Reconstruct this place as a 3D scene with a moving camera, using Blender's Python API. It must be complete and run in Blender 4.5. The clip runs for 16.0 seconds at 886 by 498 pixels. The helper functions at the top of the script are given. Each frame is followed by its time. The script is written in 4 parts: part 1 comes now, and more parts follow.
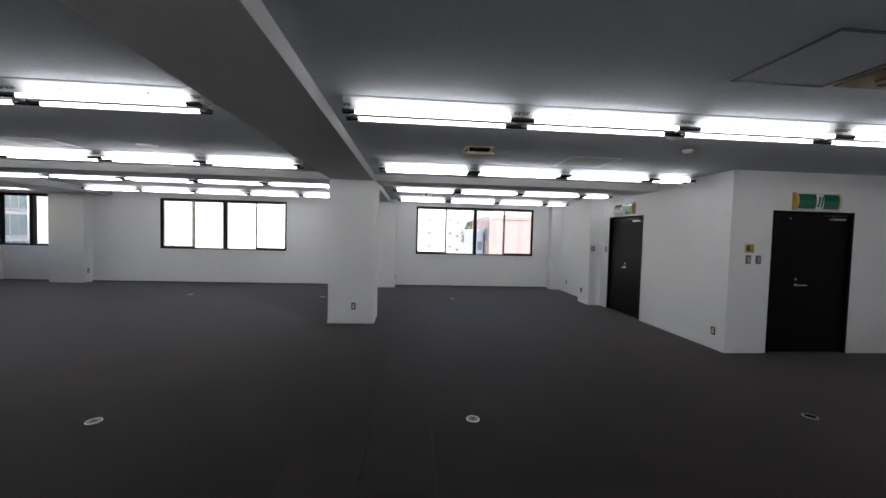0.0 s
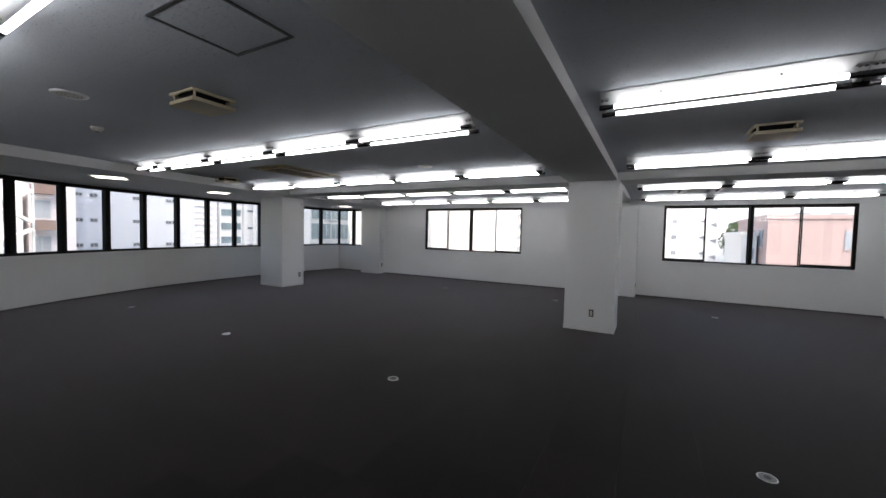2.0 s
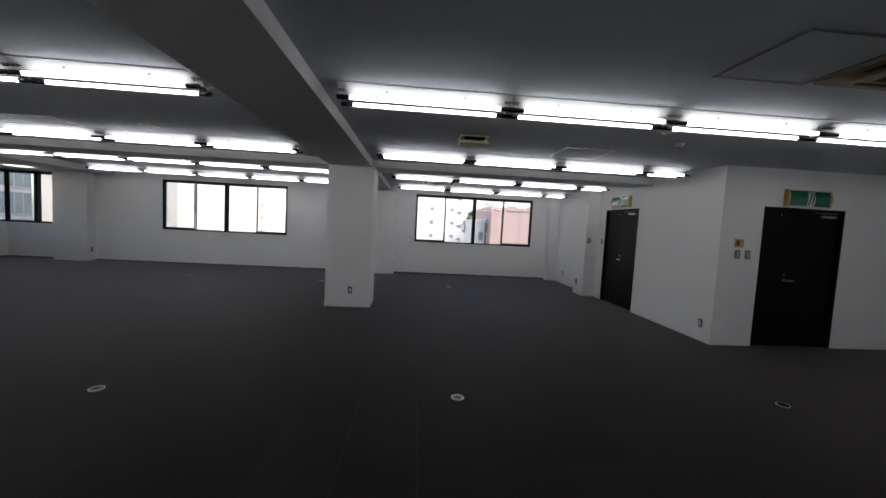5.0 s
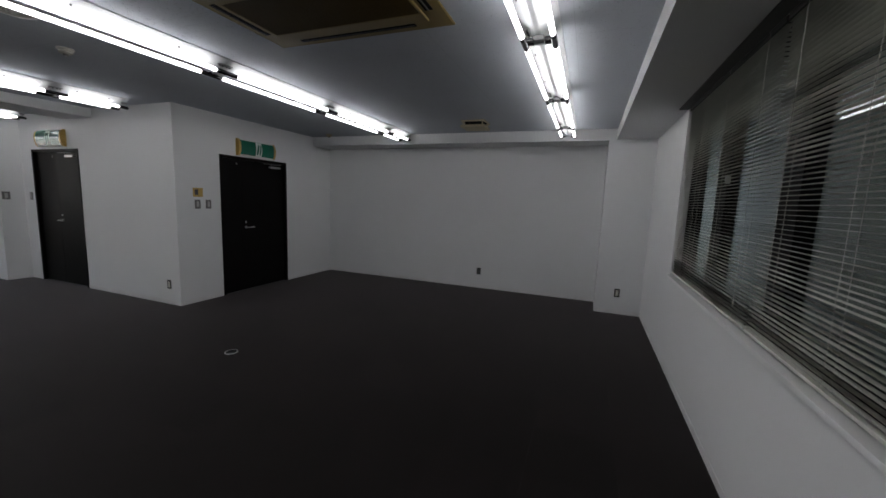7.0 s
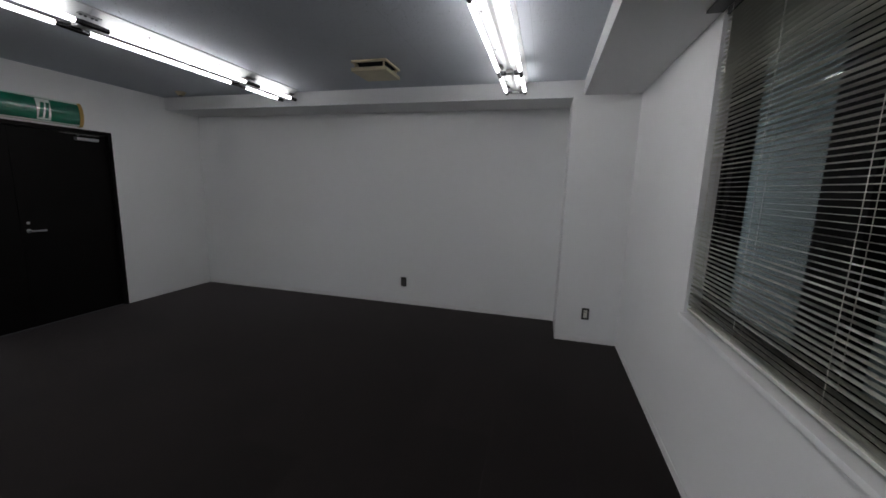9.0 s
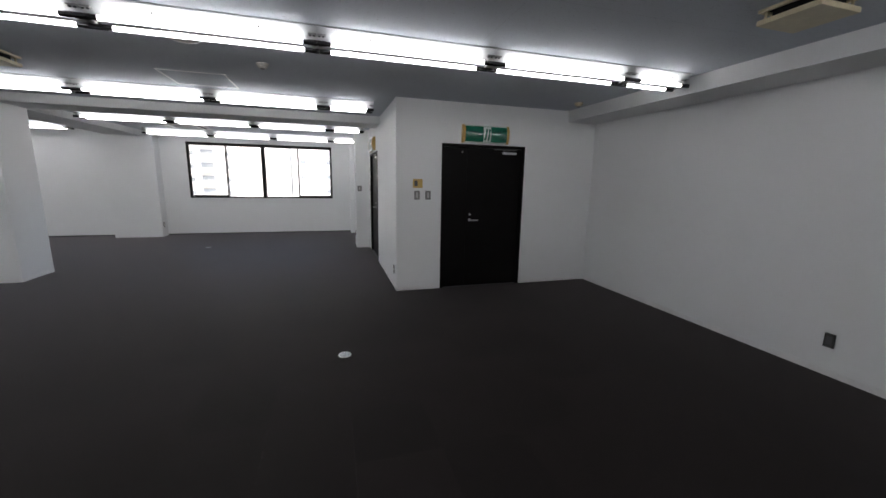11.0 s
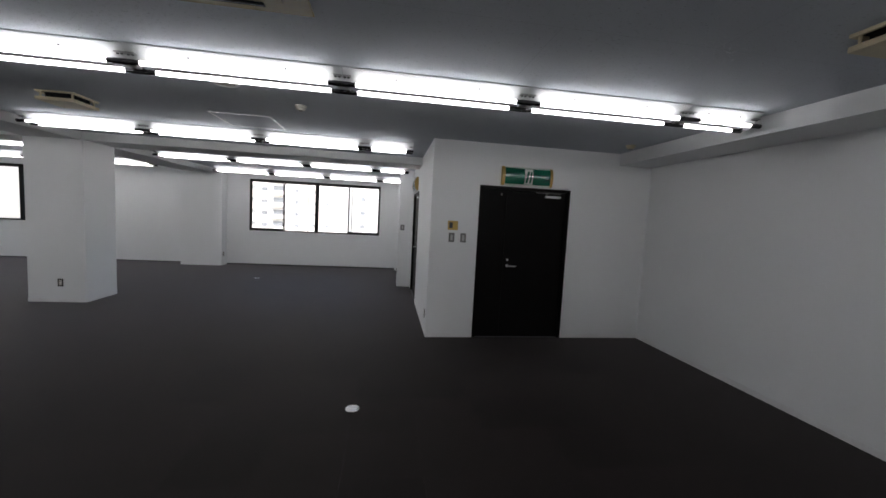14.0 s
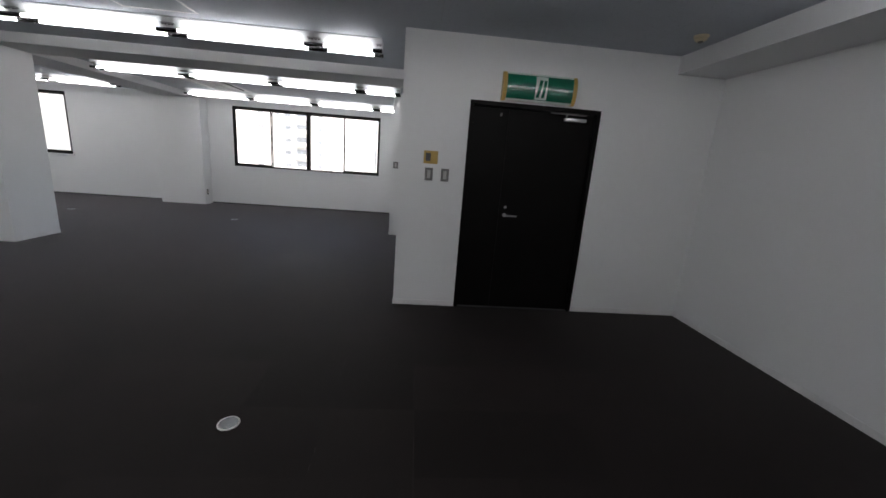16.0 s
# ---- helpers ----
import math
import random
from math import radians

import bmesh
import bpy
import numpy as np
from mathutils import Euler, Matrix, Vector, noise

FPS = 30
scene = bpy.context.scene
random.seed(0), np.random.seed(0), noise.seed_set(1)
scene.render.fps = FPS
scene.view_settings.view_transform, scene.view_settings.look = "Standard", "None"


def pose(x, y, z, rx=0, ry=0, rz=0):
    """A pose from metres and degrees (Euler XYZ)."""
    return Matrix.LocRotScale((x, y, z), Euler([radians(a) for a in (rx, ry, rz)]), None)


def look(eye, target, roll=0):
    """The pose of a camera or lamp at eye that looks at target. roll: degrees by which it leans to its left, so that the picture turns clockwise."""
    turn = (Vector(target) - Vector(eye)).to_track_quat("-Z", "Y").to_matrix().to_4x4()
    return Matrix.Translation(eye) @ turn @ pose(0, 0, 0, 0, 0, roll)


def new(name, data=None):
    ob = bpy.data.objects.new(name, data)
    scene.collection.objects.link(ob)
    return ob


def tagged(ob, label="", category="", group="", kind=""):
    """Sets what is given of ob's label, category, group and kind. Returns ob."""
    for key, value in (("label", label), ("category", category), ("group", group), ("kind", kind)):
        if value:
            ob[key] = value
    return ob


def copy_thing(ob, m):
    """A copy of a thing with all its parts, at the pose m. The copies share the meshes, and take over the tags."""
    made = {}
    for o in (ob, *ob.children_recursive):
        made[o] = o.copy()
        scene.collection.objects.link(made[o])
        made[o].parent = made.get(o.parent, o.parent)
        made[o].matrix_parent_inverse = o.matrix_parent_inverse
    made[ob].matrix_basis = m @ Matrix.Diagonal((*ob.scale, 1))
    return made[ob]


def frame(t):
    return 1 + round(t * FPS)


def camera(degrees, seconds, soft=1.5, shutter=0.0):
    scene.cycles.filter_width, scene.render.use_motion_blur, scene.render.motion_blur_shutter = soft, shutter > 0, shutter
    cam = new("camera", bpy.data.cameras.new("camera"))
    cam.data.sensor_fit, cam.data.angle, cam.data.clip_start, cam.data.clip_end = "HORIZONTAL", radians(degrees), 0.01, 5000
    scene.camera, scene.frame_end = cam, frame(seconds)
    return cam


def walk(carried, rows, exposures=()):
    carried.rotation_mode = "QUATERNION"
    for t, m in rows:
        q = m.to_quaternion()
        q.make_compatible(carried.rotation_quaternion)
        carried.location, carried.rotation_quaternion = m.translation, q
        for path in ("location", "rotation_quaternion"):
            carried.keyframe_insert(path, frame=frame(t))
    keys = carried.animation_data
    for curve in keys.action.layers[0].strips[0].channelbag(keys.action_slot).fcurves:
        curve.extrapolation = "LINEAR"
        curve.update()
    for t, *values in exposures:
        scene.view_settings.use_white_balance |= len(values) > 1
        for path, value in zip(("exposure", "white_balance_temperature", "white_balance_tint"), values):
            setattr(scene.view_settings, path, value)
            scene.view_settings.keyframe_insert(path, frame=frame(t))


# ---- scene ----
cam = camera(99.5, 16.0, soft=1.6)
PATH = [
    (0, (-0.207, -0.186, 1.591), (-0.044, 1.805, 1.511), 1.5),
    (0.5, (-0.3, -0.188, 1.584), (-0.512, 1.798, 1.489), 1.3),
    (1, (-0.332, -0.183, 1.579), (-0.856, 1.746, 1.524), 1.1),
    (1.5, (-0.361, -0.201, 1.575), (-1.102, 1.655, 1.491), 0.9),
    (2, (-0.395, -0.212, 1.576), (-1.36, 1.538, 1.489), 1.3),
    (2.5, (-0.401, -0.235, 1.584), (-1.554, 1.397, 1.511), 1.6),
    (3, (-0.411, -0.263, 1.584), (-1.73, 1.239, 1.503), 2.2),
    (3.2, (-0.425, -0.264, 1.6), (-1.789, 1.196, 1.519), 2.3),
    (5.3, (-0.019, -0.315, 1.555), (0.6, 1.582, 1.423), 2.1),
    (5.5, (0.046, -0.32, 1.56), (0.959, 1.452, 1.397), 1.5),
    (6, (0.277, -0.23, 1.551), (1.651, 1.212, 1.37), 1.2),
    (6.5, (0.544, -0.151, 1.524), (2.26, 0.859, 1.34), -0.6),
    (7, (0.984, -0.166, 1.521), (2.837, 0.541, 1.263), 2.2),
    (7.5, (1.49, -0.221, 1.517), (3.428, 0.204, 1.267), 2.4),
    (8, (1.892, -0.156, 1.523), (3.86, 0.08, 1.259), 1.8),
    (8.2, (2.074, -0.161, 1.536), (4.037, 0.093, 1.257), 2.0),
    (10.3, (3.473, -0.173, 1.497), (4.918, 1.179, 1.205), 2.3),
    (10.5, (3.461, -0.218, 1.489), (4.741, 1.288, 1.188), 3.0),
    (11, (3.395, -0.317, 1.548), (3.964, 1.566, 1.188), 1.1),
    (11.5, (3.405, -0.344, 1.59), (3.507, 1.641, 1.372), 0.1),
    (12, (3.42, -0.388, 1.688), (3.46, 1.609, 1.786), 1.7),
    (12.5, (3.418, -0.431, 1.737), (3.447, 1.543, 2.056), 1.2),
    (13, (3.452, -0.428, 1.729), (3.488, 1.553, 2.002), 1.9),
    (13.5, (3.572, -0.347, 1.658), (3.727, 1.646, 1.664), 2.6),
    (14, (3.697, -0.096, 1.586), (3.997, 1.874, 1.423), 3.0),
    (14.5, (3.848, 0.203, 1.542), (4.13, 2.163, 1.262), 1.2),
    (15, (4.095, 0.501, 1.497), (4.324, 2.454, 1.132), 3.8),
    (15.5, (4.276, 0.8, 1.463), (4.565, 2.716, 0.966), 3.6),
    (16, (4.405, 1.075, 1.471), (4.578, 3.015, 1.017), 4.4),
]
walk(cam, [(t, look(eye, target, roll)) for t, eye, target, roll in PATH], [(0, 2.29, 6800, 12), (1.5, 2.1, 6800, 12), (3.2, 1.85, 6800, 12), (5.3, 1.68, 6800, 12), (6.2, 1.76, 6800, 12), (8.2, 2.02, 6800, 12), (10.3, 2.38, 6800, 12), (11.5, 2.5, 6800, 12), (12.5, 2.45, 6800, 12), (13.5, 2.25, 6800, 12), (14.5, 2.2, 6800, 12), (16, 2.36, 6800, 12)])

# ---- world, sun and exposure ----
world = bpy.data.worlds.new("sky_world")
scene.world = world
world.use_nodes = True
sky = world.node_tree.nodes.new("ShaderNodeTexSky")
sky.sky_type = "NISHITA"
sky.sun_disc = False
sky.sun_elevation, sky.sun_rotation = radians(48), radians(130)
sky.dust_density = 2.0
world.node_tree.nodes["Background"].inputs["Strength"].default_value = 0.15
world.node_tree.links.new(sky.outputs["Color"], world.node_tree.nodes["Background"].inputs["Color"])
sun = new("sun", bpy.data.lights.new("sun", "SUN"))
sun.data.energy, sun.data.angle, sun.data.color = 1.5, radians(40), (1.0, 0.97, 0.93)
sun.matrix_world = look((0, 0, 30), (-17, 14, 5))
TUBE = 2.4

# ---- materials ----


def material(name, color, rough=0.6, metal=0.0, grain=0.0, scale=40.0, bump=0.0, stain=0.0, stain_scale=1.2, spec=0.5, coat=0.0, per="", spread=0.0):
    """A painted or moulded surface: fine grain, broad uneven wear, fine relief."""
    m = bpy.data.materials.new(name)
    m.use_nodes = True
    nt = m.node_tree
    b = nt.nodes["Principled BSDF"]
    b.inputs["Roughness"].default_value, b.inputs["Metallic"].default_value = rough, metal
    b.inputs["Specular IOR Level"].default_value, b.inputs["Coat Weight"].default_value = spec, coat
    b.inputs["Base Color"].default_value = (*color, 1)
    if not (grain or stain or bump or per):
        return m
    where = nt.nodes.new("ShaderNodeTexCoord")
    fine = nt.nodes.new("ShaderNodeTexNoise")
    fine.inputs["Scale"].default_value, fine.inputs["Detail"].default_value = scale, 4
    broad = nt.nodes.new("ShaderNodeTexNoise")
    broad.inputs["Scale"].default_value, broad.inputs["Detail"].default_value = stain_scale, 5
    for n in (fine, broad):
        nt.links.new(where.outputs["Object"], n.inputs["Vector"])

    def swing(source, amount):
        r = nt.nodes.new("ShaderNodeMapRange")
        r.inputs["From Min"].default_value, r.inputs["From Max"].default_value = 0.3, 0.7
        r.inputs["To Min"].default_value, r.inputs["To Max"].default_value = 1 - amount, 1 + amount
        nt.links.new(source, r.inputs["Value"])
        return r.outputs["Result"]

    def times(a, c):
        n = nt.nodes.new("ShaderNodeMath")
        n.operation = "MULTIPLY"
        nt.links.new(a, n.inputs[0])
        nt.links.new(c, n.inputs[1])
        return n.outputs[0]

    value = times(swing(fine.outputs["Fac"], grain), swing(broad.outputs["Fac"], stain))
    if per:
        one = nt.nodes.new("ShaderNodeObjectInfo" if per == "object" else "ShaderNodeNewGeometry")
        r = nt.nodes.new("ShaderNodeMapRange")
        r.inputs["To Min"].default_value, r.inputs["To Max"].default_value = 1 - spread, 1 + spread
        nt.links.new(one.outputs["Random" if per == "object" else "Random Per Island"], r.inputs["Value"])
        value = times(value, r.outputs["Result"])
    mix = nt.nodes.new("ShaderNodeVectorMath")
    mix.operation = "SCALE"
    mix.inputs[0].default_value = color
    nt.links.new(value, mix.inputs["Scale"])
    nt.links.new(mix.outputs[0], b.inputs["Base Color"])
    if bump:
        bp = nt.nodes.new("ShaderNodeBump")
        bp.inputs["Strength"].default_value, bp.inputs["Distance"].default_value = bump, 0.004
        nt.links.new(fine.outputs["Fac"], bp.inputs["Height"])
        nt.links.new(bp.outputs[0], b.inputs["Normal"])
    return m


def ceiling_material():
    """White mineral-fibre board with worm-eaten pits along one way."""
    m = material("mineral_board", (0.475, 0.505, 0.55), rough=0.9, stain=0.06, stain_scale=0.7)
    nt = m.node_tree
    b = nt.nodes["Principled BSDF"]
    where = nt.nodes.new("ShaderNodeTexCoord")
    stretch = nt.nodes.new("ShaderNodeMapping")
    stretch.inputs["Scale"].default_value = (44, 120, 50)
    pits = nt.nodes.new("ShaderNodeTexNoise")
    pits.inputs["Scale"].default_value, pits.inputs["Detail"].default_value = 1.0, 3
    ramp = nt.nodes.new("ShaderNodeValToRGB")
    ramp.color_ramp.elements[0].position, ramp.color_ramp.elements[1].position = 0.3, 0.36
    nt.links.new(where.outputs["Object"], stretch.inputs["Vector"])
    nt.links.new(stretch.outputs[0], pits.inputs["Vector"])
    nt.links.new(pits.outputs["Fac"], ramp.inputs[0])
    old = b.inputs["Base Color"].links[0].from_socket
    # Shade inside the pits is multiplied into the base colour, besides the bump.
    dark = nt.nodes.new("ShaderNodeMix")
    dark.data_type, dark.blend_type = "RGBA", "MULTIPLY"
    dark.inputs["Factor"].default_value = 0.33
    nt.links.new(old, dark.inputs["A"])
    nt.links.new(ramp.outputs[0], dark.inputs["B"])
    nt.links.new(dark.outputs["Result"], b.inputs["Base Color"])
    seams = nt.nodes.new("ShaderNodeTexBrick")
    seams.offset, seams.inputs["Scale"].default_value, seams.inputs["Mortar Size"].default_value, seams.inputs["Mortar Smooth"].default_value = 0.5, 1.0, 0.0016, 0.4
    seams.inputs["Brick Width"].default_value, seams.inputs["Row Height"].default_value = 1.82, 0.91
    seams.inputs["Color1"].default_value = seams.inputs["Color2"].default_value = (1, 1, 1, 1)
    seams.inputs["Mortar"].default_value = (0.78, 0.78, 0.79, 1)
    nt.links.new(where.outputs["Object"], seams.inputs["Vector"])
    joint = nt.nodes.new("ShaderNodeMix")
    joint.data_type, joint.blend_type = "RGBA", "MULTIPLY"
    joint.inputs["Factor"].default_value = 1.0
    nt.links.new(dark.outputs["Result"], joint.inputs["A"])
    nt.links.new(seams.outputs["Color"], joint.inputs["B"])
    nt.links.new(joint.outputs["Result"], b.inputs["Base Color"])
    bp = nt.nodes.new("ShaderNodeBump")
    bp.inputs["Strength"].default_value, bp.inputs["Distance"].default_value = 1.0, 0.006
    nt.links.new(ramp.outputs[0], bp.inputs["Height"])
    nt.links.new(bp.outputs[0], b.inputs["Normal"])
    return m


def carpet_material(name, per):
    """Worn needle-punch carpet tile, near black with a warm cast, a faint fibre sheen at flat angles."""
    m = material(name, (0.0122, 0.0094, 0.0092), rough=0.7, grain=0.35, scale=350, bump=0.35, stain=0.2, stain_scale=1.6, spec=0.1, per=per, spread=0.22)
    b = m.node_tree.nodes["Principled BSDF"]
    b.inputs["Sheen Weight"].default_value = 0.46
    b.inputs["Sheen Roughness"].default_value = 0.25
    b.inputs["Sheen Tint"].default_value = (1.0, 0.91, 0.93, 1)
    return m


def glowing(name, color, strength, base=(0.8, 0.8, 0.8)):
    m = bpy.data.materials.new(name)
    m.use_nodes = True
    b = m.node_tree.nodes["Principled BSDF"]
    b.inputs["Base Color"].default_value = (*base, 1)
    b.inputs["Emission Color"].default_value, b.inputs["Emission Strength"].default_value = (*color, 1), strength
    return m


def clear_glass(name, tint=(0.97, 0.985, 0.985)):
    """Thin window glass: mostly straight through, with a mirror share that grows towards grazing angles."""
    m = bpy.data.materials.new(name)
    m.use_nodes = True
    nt = m.node_tree
    nt.nodes.remove(nt.nodes["Principled BSDF"])
    out = nt.nodes["Material Output"]
    clear, shine, both, share, steep, lift = (nt.nodes.new("ShaderNode" + k) for k in ("BsdfTransparent", "BsdfGlossy", "MixShader", "LayerWeight", "Math", "MapRange"))
    clear.inputs["Color"].default_value = (*tint, 1)
    shine.inputs["Roughness"].default_value = 0.01
    share.inputs["Blend"].default_value = 0.5
    steep.operation = "POWER"
    steep.inputs[1].default_value = 4.5
    lift.inputs["To Min"].default_value, lift.inputs["To Max"].default_value = 0.035, 0.9
    nt.links.new(share.outputs["Facing"], steep.inputs[0])
    nt.links.new(steep.outputs[0], lift.inputs["Value"])
    nt.links.new(lift.outputs["Result"], both.inputs[0])
    nt.links.new(clear.outputs[0], both.inputs[1])
    nt.links.new(shine.outputs[0], both.inputs[2])
    nt.links.new(both.outputs[0], out.inputs["Surface"])
    return m


PAPER = material("white_wallpaper", (0.74, 0.745, 0.75), rough=0.75, grain=0.02, scale=220, bump=0.25, stain=0.025, stain_scale=0.9, spec=0.3)
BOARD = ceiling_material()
CARPET = carpet_material("carpet_tile", "object")
CARPET_REST = carpet_material("carpet_tile_far", "island")
VINYL = material("white_vinyl", (0.72, 0.72, 0.72), rough=0.5, grain=0.03, stain=0.06, stain_scale=5)
DARK_VINYL = material("charcoal_vinyl", (0.06, 0.058, 0.06), rough=0.5, grain=0.05, stain=0.1, stain_scale=5)
ENAMEL = material("white_enamel", (0.78, 0.78, 0.78), rough=0.35, grain=0.01, stain=0.02, stain_scale=3)
SOCKET = material("dark_chrome_socket", (0.075, 0.075, 0.08), rough=0.25, metal=0.8, grain=0.08, scale=80)
LAMP_BODY = material("lamp_enamel", (0.62, 0.63, 0.64), rough=0.4, grain=0.02, scale=60, stain=0.04, stain_scale=3)
BRACKET = material("grey_enamel_bracket", (0.34, 0.34, 0.34), rough=0.4, grain=0.06, scale=80)
STEEL = material("brushed_steel", (0.55, 0.55, 0.56), rough=0.28, metal=1.0, grain=0.08, scale=120, stain=0.05, stain_scale=9)
BLACK_ALU = material("black_aluminium", (0.0055, 0.0053, 0.0052), rough=0.5, grain=0.1, scale=150, stain=0.15, stain_scale=4, spec=0.1)
DOOR_PAINT = material("black_brown_door", (0.0045, 0.0038, 0.0038), rough=0.5, grain=0.08, scale=60, bump=0.05, stain=0.2, stain_scale=2.5, spec=0.1)
IVORY = material("yellowed_plastic", (0.6, 0.52, 0.35), rough=0.45, grain=0.03, stain=0.08, stain_scale=7)
AC_IVORY = material("browned_ivory_plastic", (0.195, 0.135, 0.037), rough=0.5, grain=0.03, stain=0.1, stain_scale=4)
GRILLE = material("brown_grille", (0.062, 0.037, 0.006), rough=0.55, spec=0.2, grain=0.05, stain=0.1, stain_scale=4)
FILTER = material("brown_filter", (0.016, 0.01, 0.003), rough=0.8, grain=0.15, scale=300, spec=0.1)
AMBER = material("amber_plastic", (0.5, 0.33, 0.09), rough=0.4, grain=0.03, stain=0.08, stain_scale=7)
PALE = material("pale_plastic", (0.62, 0.6, 0.54), rough=0.45, grain=0.02, stain=0.04, stain_scale=8)
GREY_PLATE = material("grey_plate", (0.16, 0.157, 0.155), rough=0.35, metal=0.3, grain=0.06, scale=100)
GREY_ROCKER = material("grey_rocker", (0.4, 0.39, 0.38), rough=0.45, grain=0.03, stain=0.05, stain_scale=9)
SMOKED = material("smoked_metal_plate", (0.05, 0.048, 0.046), rough=0.35, metal=0.4, grain=0.08, scale=100)
LID = material("dull_floor_metal", (0.28, 0.29, 0.3), rough=0.22, metal=1.0, grain=0.1, scale=90, stain=0.1, stain_scale=20)
RING = material("pale_floor_metal", (0.66, 0.66, 0.66), rough=0.28, metal=0.9, grain=0.06, scale=90)
RIM = material("dark_rim", (0.055, 0.055, 0.06), rough=0.5, metal=0.2, grain=0.06, scale=60)
DARK = material("dark_recess", (0.008, 0.008, 0.008), rough=0.8, grain=0.1, spec=0.1)
GREEN = material("green_sign_panel", (0.004, 0.12, 0.07), rough=0.22, grain=0.02, stain=0.05, stain_scale=6, coat=0.6)
SIGN_WHITE = material("white_sign_print", (0.68, 0.75, 0.7), rough=0.15, grain=0.01, coat=0.6)
LAMP = glowing("tube_glow", (0.93, 0.96, 1.0), TUBE)
PANEL_LAMP = glowing("panel_glow", (1.0, 0.97, 0.9), 1.2)
SIGN_LAMP = glowing("yellow_sign_glow", (1.0, 0.8, 0.28), 0.06, (0.36, 0.27, 0.07))
GLASS = clear_glass("window_glass")
SLAT = material("blind_slat", (0.62, 0.62, 0.565), rough=0.4, grain=0.03, stain=0.08, stain_scale=4)
CORD = material("blind_cord", (0.62, 0.6, 0.55), rough=0.8, grain=0.05)

# ---- helpers for building ----


def box(bm, x0, x1, y0, y1, z0, z1, bevel=0.0, turn=None):
    made = bmesh.ops.create_cube(bm, size=1.0)["verts"]
    bmesh.ops.scale(bm, vec=(x1 - x0, y1 - y0, z1 - z0), verts=made)
    bmesh.ops.translate(bm, vec=((x0 + x1) / 2, (y0 + y1) / 2, (z0 + z1) / 2), verts=made)
    if turn:
        bmesh.ops.transform(bm, matrix=turn, verts=made)
    if bevel:
        edges = list({e for v in made for e in v.link_edges})
        bmesh.ops.bevel(bm, geom=edges, offset=bevel, segments=2, affect="EDGES", profile=0.7)
    return bm


def boxes(*rows, bevel=0.0):
    bm = bmesh.new()
    for r in rows:
        box(bm, *r, bevel=bevel)
    return bm


def rod(bm, a, b, r0, r1=None, sides=12):
    a, b = Vector(a), Vector(b)
    made = bmesh.ops.create_cone(bm, cap_ends=True, segments=sides, radius1=r0, radius2=r0 if r1 is None else r1, depth=(b - a).length)["verts"]
    turn = (b - a).to_track_quat("Z", "Y").to_matrix().to_4x4()
    bmesh.ops.transform(bm, matrix=Matrix.Translation((a + b) / 2) @ turn, verts=made)
    return bm


def prism(bm, outline, z0, z1):
    """An upright prism on a flat outline of (x, y)."""
    low = [bm.verts.new((x, y, z0)) for x, y in outline]
    high = [bm.verts.new((x, y, z1)) for x, y in outline]
    bm.faces.new(low[::-1])
    bm.faces.new(high)
    for i in range(len(outline)):
        j = (i + 1) % len(outline)
        bm.faces.new((low[i], low[j], high[j], high[i]))
    bmesh.ops.recalc_face_normals(bm, faces=bm.faces[:])
    return bm


def part(name, bm, mat, parent=None, label="", smooth=False):
    mesh = bpy.data.meshes.new(name)
    bm.to_mesh(mesh)
    bm.free()
    mesh.materials.append(mat)
    if smooth:
        mesh.polygons.foreach_set("use_smooth", [True] * len(mesh.polygons))
        mesh.set_sharp_from_angle(angle=radians(35))
    ob = new(name, mesh)
    if parent:
        ob.parent = parent
    return tagged(ob, label)


def thing(name, at, label, category, group="", turn=0.0):
    ob = new(name)
    ob.empty_display_size = 0.1
    ob.matrix_basis = pose(*at, 0, 0, turn)
    return tagged(ob, label, category, group)


def structure(name, bm, mat, label="", category=""):
    return tagged(part(name, bm, mat), label, category, kind="structure")


# ---- the plan ----
CEIL = 2.597
NORTH, SOUTH, EAST, EAST_UP, BLOCK = 11.093, -0.95, 7.333, 4.255, 4.757
SOFFIT, SOFFIT_WEST, BEAM = 2.438, 2.45, 2.475
SILL, HEAD = 0.978, 2.42
WZ0, WZ1 = 0.973, 2.404
WEST = [(-8.90, -0.165), (-9.17, 0.175), (-9.754, 0.923), (-9.828, 1.023), (-10.094, 1.402), (-10.421, 1.953), (-10.803, 2.735), (-11.094, 3.548), (-11.342, 4.352),
        (-11.518, 5.188), (-11.642, 6.039), (-11.70, 6.883), (-11.717, 7.763), (-11.636, 9.433), (-11.587, 10.28), (-11.46, 11.093)]


def outward(line, off):
    """The polyline moved off metres to its left-hand, outer side."""
    made = []
    for i, p in enumerate(line):
        a, c = Vector(line[max(i - 1, 0)]), Vector(line[min(i + 1, len(line) - 1)])
        d = (c - a).normalized()
        made.append((p[0] - d.y * off, p[1] + d.x * off))
    return made


def band(bm, line, off0, off1, z0, z1):
    a, c = outward(line, off0), outward(line, off1)
    return prism(bm, a + c[::-1], z0, z1)


